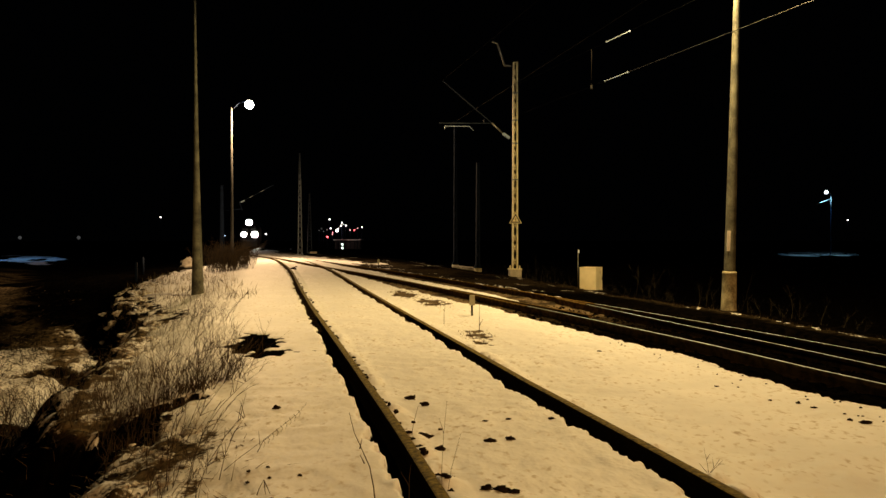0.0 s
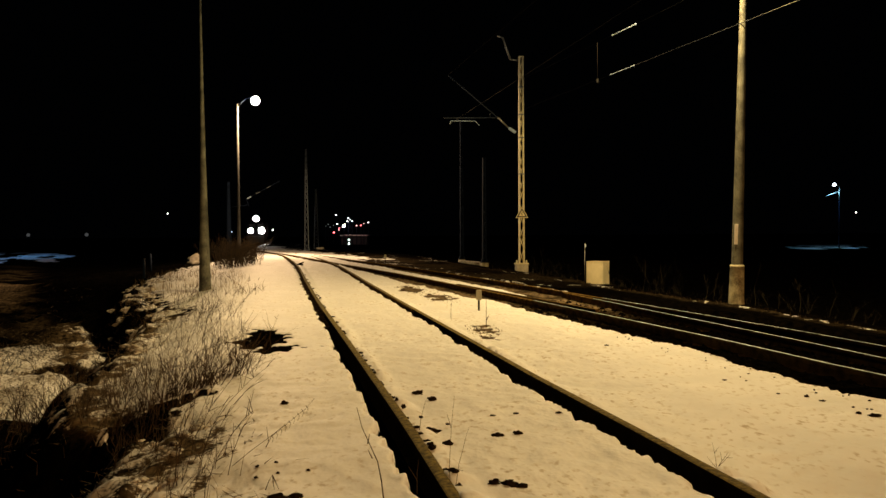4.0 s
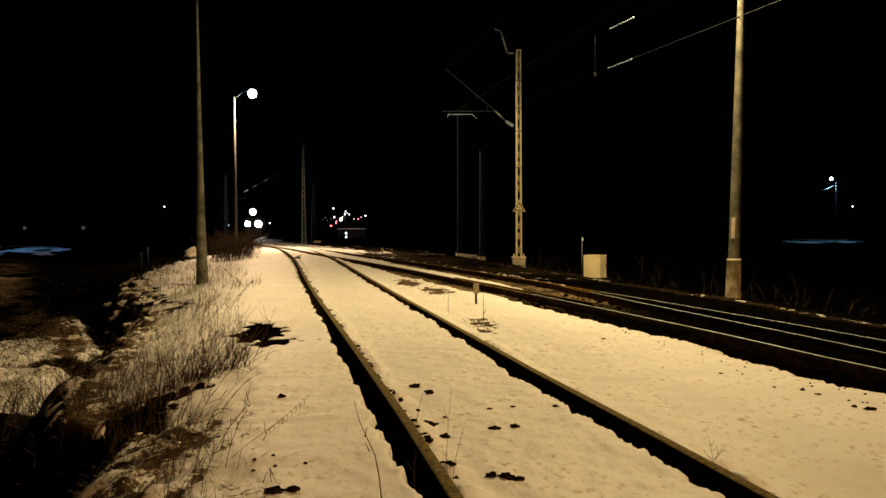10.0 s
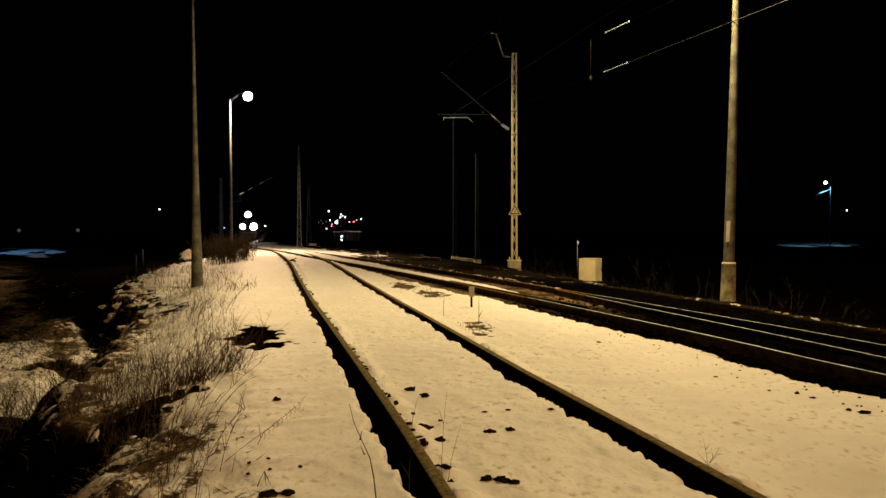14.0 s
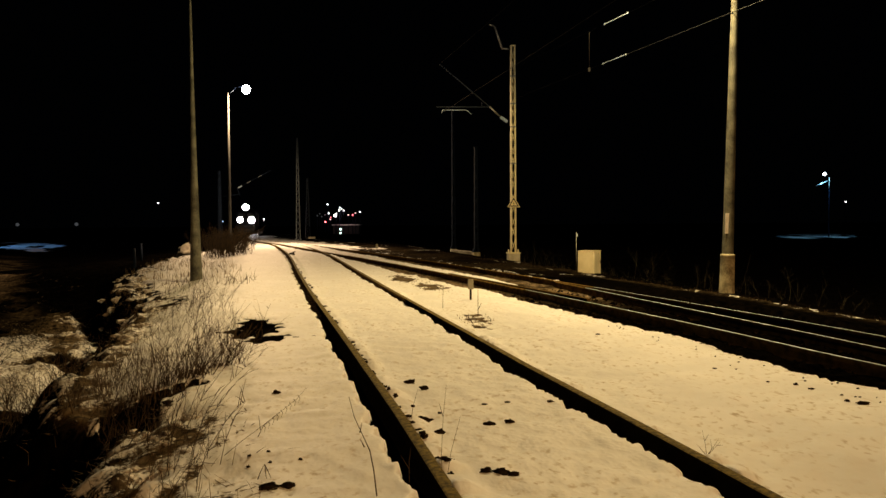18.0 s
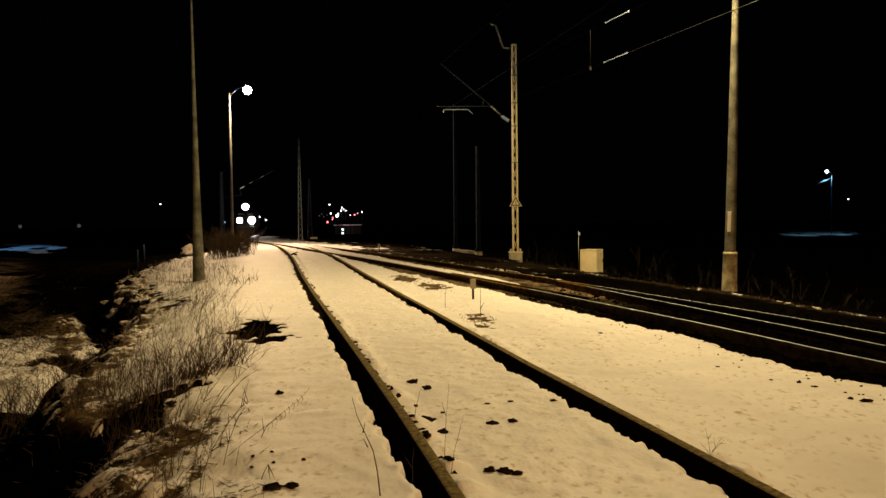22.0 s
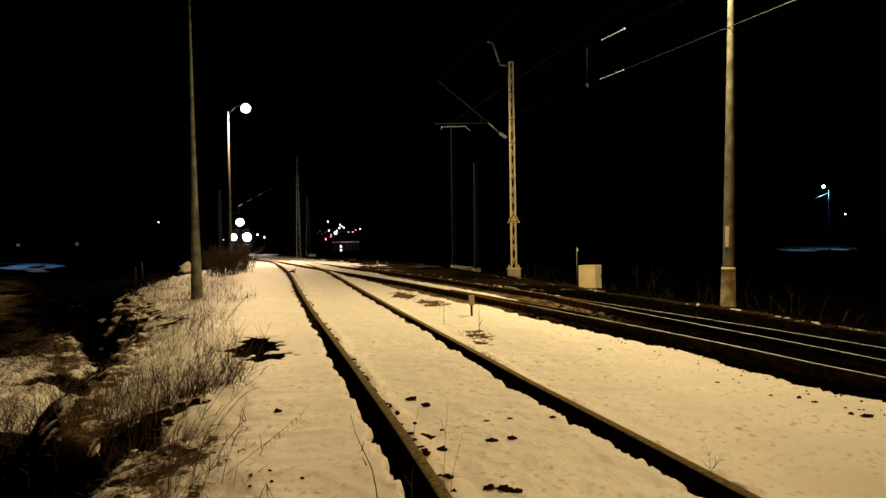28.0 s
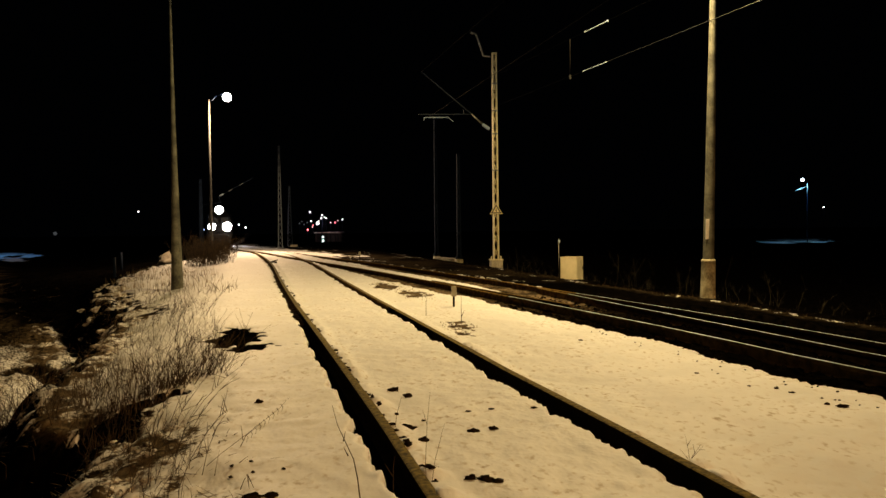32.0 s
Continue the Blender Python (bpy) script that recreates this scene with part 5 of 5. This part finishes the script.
weed((-3.48, 9.25, -0.10), [[(0, 0, 0), (0.24, 0, 0.04), (0.48, 0, 0.075), (0.75, 0, 0.165), (0.96, 0, 0.28)], [(0.75, 0, 0.165), (0.9, 0.02, 0.17)], [(0.48, 0, 0.075), (0.55, 0, 0.16)]], 0.0060, "long bent stalk lying over the snow")
weed((-1.02, 4.29, -0.07), [[(-0.025, 0, 0), (-0.01, 0, 0.04), (0.014, 0, 0.085)], [(0.014, 0, 0.085), (0.035, 0, 0.04), (0.052, 0, 0.0)], [(0.014, 0.01, 0.08), (0.02, 0, 0.03), (0.025, 0, 0.0)]], 0.0032, "broken bent stalks in the snow")

# fence stakes and snowy stone on the bank
bm = lump((0.90, 0.7, 0.80), 4, 0.9)
single("boulder", bm, M_CONCRETE_DARK, (-17.27, 52.0, -0.52), "pale grey boulder on the snowy bank", "boulder")
for x, y in ((-17.2, 44.0), (-13.6, 34.0)):
    bm = bmesh.new()
    tube(bm, (0, 0, -0.4), (0, 0, 1.25), 0.07, 0.055, 10)
    single("fence_post", bm, M_STEEL_DIM, (x, y, -0.9), "weathered fence post at the edge of the field", "post", "fence posts by the field")

# ---- the locomotive ----
loco = thing("locomotive", P(124, main_v(124)), "dark electric locomotive with three glaring headlights", "locomotive", turn=HEAD)


def loco_box(name, c, size, bevel, mat_, parent=None, label=""):
    bm = bmesh.new()
    rounded_box(bm, c, size, bevel)
    return part(name, bm, mat_, parent or loco, label)


bm = bmesh.new()
ring = [(-1.48, 1.15), (1.48, 1.15), (1.48, 2.95), (1.30, 3.55), (0.8, 3.86), (-0.8, 3.86), (-1.30, 3.55), (-1.48, 2.95)]
cuts = [(0.0, 0.88, 0.0), (0.55, 0.97, 0), (1.1, 1.0, 0), (14.9, 1.0, 0), (15.45, 0.97, 0), (16.0, 0.88, 0)]
rs = []
for y, k, _ in cuts:
    rs.append([bm.verts.new((x * k, y + (0.38 if z > 3.2 and k < 0.9 and y < 1 else 0), z if z < 3 else 1.15 + (z - 1.15) * (0.94 + 0.06 * k))) for x, z in ring])
for a, b in zip(rs, rs[1:]):
    for k in range(8):
        bm.faces.new((a[k], a[(k + 1) % 8], b[(k + 1) % 8], b[k]))
bm.faces.new(rs[0][::-1])
bm.faces.new(rs[-1])
bmesh.ops.recalc_face_normals(bm, faces=bm.faces)
body = part("body", bm, M_LOCO, loco)
for sx in (-1, 1):
    loco_box("windscreen", (sx * 0.58, 0.02, 2.85), (0.98, 0.05, 0.72), 0.06, M_GLASS, body, "dark cab window")
    loco_box("buffer_plate", (sx * 0.87, -0.62, 1.05), (0.46, 0.06, 0.36), 0.02, M_LOCO_DARK)
    bm = bmesh.new()
    tube(bm, (sx * 0.87, -0.6, 1.05), (sx * 0.87, 0.1, 1.05), 0.09, n=12)
    part("buffer_shank", bm, M_LOCO_DARK, loco)
    for zy in range(3):
        loco_box("side_window", (sx * 1.485, 3.0 + 4.4 * zy, 2.75), (0.03, 1.1, 0.5), 0.01, M_GLASS, body)
loco_box("buffer_beam", (0, 0.05, 1.05), (2.7, 0.22, 0.5), 0.03, M_LOCO_DARK)
loco_box("underframe", (0, 8.0, 0.95), (2.5, 15.4, 0.4), 0.05, M_LOCO_DARK)
loco_box("plough", (0, 0.0, 0.45), (2.4, 0.12, 0.5), 0.03, M_LOCO_DARK)
loco_box("roof", (0, 8.0, 3.93), (1.5, 13.0, 0.14), 0.05, M_LOCO_GREY)
for y in (3.6, 12.4):
    loco_box("bogie", (0, y, 0.62), (2.2, 4.2, 0.45), 0.06, M_LOCO_DARK)
WHEELS = []
for y in (2.2, 5.0, 11.0, 13.8):
    bm = bmesh.new()
    for sx in (-1, 1):
        tube(bm, (sx * 0.69, 0, 0), (sx * 0.82, 0, 0), 0.60, 0.58, 24)
        tube(bm, (sx * 0.82, 0, 0), (sx * 0.87, 0, 0), 0.12, 0.10, 12)
        for k in range(4):
            tube(bm, (sx * 0.825, 0.32 * math.cos(k * 1.571), 0.32 * math.sin(k * 1.571)), (sx * 0.84, 0.32 * math.cos(k * 1.571), 0.32 * math.sin(k * 1.571)), 0.07, n=8)
    tube(bm, (-0.7, 0, 0), (0.7, 0, 0), 0.09, n=10)
    w = part("wheelset", bm, M_LOCO_DARK, loco)
    w.location = (0, y, 0.60)
    WHEELS.append(w)
# lenses larger than real ones, to stand for the glare round them
for x, z, r in ((-0.83, 2.12, 0.40), (0.83, 2.12, 0.50), (0.0, 4.02, 0.46)):
    bm = bmesh.new()
    tube(bm, (x, 0.35, z), (x, -0.06, z), r + 0.02, r + 0.03, 20)
    house = part("headlight", bm, M_LOCO_DARK, loco, "round lit headlight")
    bm = bmesh.new()
    bmesh.ops.create_uvsphere(bm, u_segments=16, v_segments=8, radius=r, matrix=pose(x, -0.06, z) @ Matrix.Diagonal((1, 0.25, 1, 1)))
    part("lens", bm, M_HEADLIGHT, house, "glaring white lens")
bm = bmesh.new()
for sx in (-0.5, 0.5):
    tube(bm, (sx, 11.6, 4.0), (sx, 10.2, 4.5), 0.03)
    tube(bm, (sx, 10.2, 4.5), (sx * 0.9, 11.4, 5.45), 0.025)
tube(bm, (-0.9, 11.4, 5.5), (0.9, 11.4, 5.5), 0.03)
part("pantograph", bm, M_LOCO_DARK, loco)

# ---- far lights ----
M_COOL = glow("cool_lamp_glass", (0.72, 0.88, 1.0), 6)
M_TINY = glow("small_far_lamp", (1.0, 0.93, 0.88), 5)
M_DIM = glow("dim_far_lamp", (0.9, 0.95, 1.0), 0.05)
M_RED = glow("red_signal_glass", (1.0, 0.10, 0.12), 6)
M_PINK = glow("pinkish_far_lamp", (1.0, 0.5, 0.45), 3)
M_GREEN = glow("pale_green_signal_glass", (0.75, 1.0, 0.9), 3)


def far_lamp(x, y, z, r, glass, label, ground_z=-1.4, arm=(0, 0), category="street lamp"):
    ob = thing("street_lamp", (x, y, ground_z), label, category)
    bm = bmesh.new()
    top = z - ground_z
    turned(bm, [(0.09, -0.3), (0.04, top * 0.98)], 8)
    # dark steel so that the shaft looks unlit
    part("shaft", bm, M_STEEL_DIM, ob)
    bm = bmesh.new()
    tube(bm, (0, 0, top * 0.97), (arm[0], arm[1], top + r * 0.8), 0.05)
    part("bracket", bm, M_GALV, ob)
    bm = bmesh.new()
    bmesh.ops.create_uvsphere(bm, u_segments=12, v_segments=8, radius=r, matrix=Matrix.Translation((arm[0], arm[1], top)))
    part("lamp_glass", bm, glass, ob, "glowing lamp glass").visible_shadow = False
    return ob


cold = far_lamp(55.6, 110.0, 8.1, 0.25, M_COOL, "far street lamp with a cold white light", arm=(-0.85, -0.3))
bm = bmesh.new()
tube(bm, (0, 0, 8.6), (-2.3, -0.5, 7.75), 0.05, 0.10)
part("lower_arm", bm, M_GALV, cold, "pale lower arm lit by the lamp")
# pale length at the shaft's top, painted as lit by the lamp
bm = bmesh.new()
tube(bm, (0, 0, 7.4), (0, 0, 9.0), 0.07)
part("collar", bm, M_GALV, cold)
far_lamp(-57.0, 95.0, 8.4, 0.30, M_COOL, "far street lamp with a cold bluish light", arm=(0.75, 0))
lamp("far_right_light", (54.4, 109.4, 7.7), 850, (0.26, 0.68, 1.0), 0.2)
lamp("far_left_light", (-55.4, 94.6, 7.6), 1150, (0.12, 0.46, 1.0), 0.2)
far_lamp(94.9, 180, 5.9, 0.17, M_TINY, "small far street lamp")
far_lamp(-73.6, 200, 7.2, 0.18, M_TINY, "small far street lamp")
far_lamp(-71.2, 150, 1.7, 0.35, M_DIM, "faint far lamp in the dark")
far_lamp(-82.7, 150, 1.7, 0.33, M_DIM, "faint far lamp in the dark")
M_BLUE = glow("bluish_far_lamp", (0.45, 0.6, 1.0), 1.2)
for x, z in ((-43.4, 2.3), (-42.66, 2.08)):
    far_lamp(x, 150, z, 0.15, M_BLUE, "small bluish far lamp behind the bushes")
for x, z in ((-35.9, 2.99), (-34.6, 2.42)):
    far_lamp(x, 150, z, 0.15, M_TINY, "small far lamp beyond the locomotive")
# station yard beyond the curve: x, z, radius, glass at about 170 m
for x, z, r, g in ((-24.6, 5.7, 0.32, M_TINY), (-22.8, 5.15, 0.30, M_TINY), (-22.8, 4.45, 0.32, M_TINY), (-21.8, 4.46, 0.28, M_TINY), (-22.2, 4.75, 0.20, M_TINY), (-24.3, 3.75, 0.30, M_TINY), (-22.95, 3.27, 0.66, M_TINY),
                   (-23.3, 3.8, 0.22, M_TINY), (-18.4, 4.15, 0.30, M_TINY), (-19.3, 3.9, 0.22, M_PINK), (-19.8, 3.45, 0.32, M_RED), (-20.8, 3.45, 0.26, M_PINK), (-25.3, 1.9, 0.38, M_RED), (-24.8, 2.5, 0.28, M_PINK), (-24.2, 2.9, 0.24, M_RED),
                   (-26.4, 3.7, 0.26, M_DIM), (-26.4, 3.1, 0.26, M_DIM), (-25.5, 3.5, 0.26, M_DIM), (-27.0, 3.3, 0.24, M_DIM)):
    far_lamp(x, 170 + random.uniform(-4, 4), z, r * 0.48, g, "far signal or yard lamp glowing beyond the curve", arm=(0.01, 0), category="lamp")
shed = thing("low_shed", (-21.6, 176, -1.5), "long low shed with snow on its roof under yard lamps", "shed")
bm = bmesh.new()
rounded_box(bm, (0, 0, 1.2), (6.0, 4.0, 2.8), 0.05)
part("wall", bm, M_BLACK, shed)
bm = bmesh.new()
rounded_box(bm, (0, 0, 2.72), (6.4, 4.4, 0.28), 0.1)
part("roof", bm, M_WHITE, shed, "flat roof under a layer of snow")
sig = thing("ground_signal", (-19.4, 148, -0.9), "low signal with two pale lamps beyond the curve", "signal")
bm = bmesh.new()
rounded_box(bm, (0, 0, 0.95), (0.5, 0.3, 1.5), 0.05)
part("case", bm, M_BLACK, sig)
for z in (0.6, 1.3):
    bm = bmesh.new()
    bmesh.ops.create_uvsphere(bm, u_segments=10, v_segments=6, radius=0.20, matrix=Matrix.Translation((0, -0.16, z)))
    part("signal_lamp", bm, M_GREEN, sig)
lamp("yard_light", (-22.0, 172, 4.4), 230, (1.0, 0.62, 0.58), 0.3)


# ---- what moves ----
def motions():
    stations = [(0, 124.6), (9, 124.3), (14, 123.4), (17, 121.0), (19, 117.6), (21, 114.0), (23, 110.2), (25.5, 105.6), (28, 100.8), (30, 96.3), (32, 91.2)]
    rows, spins = [], []
    for k in range(129):
        t = 0.25 * k
        s = spline(stations, t)
        k = (main_v(s + 2) - main_v(s - 2)) / 4
        rows.append((t, Matrix.Translation(P(s, main_v(s))) @ Matrix.Rotation(HEAD - math.atan(k), 4, "Z")))
        spins.append((t, (124.6 - s) / 0.60))
    walk(loco, rows)
    for w in WHEELS:
        y = w.location.y
        walk(w, [(t, Matrix.Translation((0, y, 0.60)) @ Matrix.Rotation(a, 4, "X")) for t, a in spins])


motions()
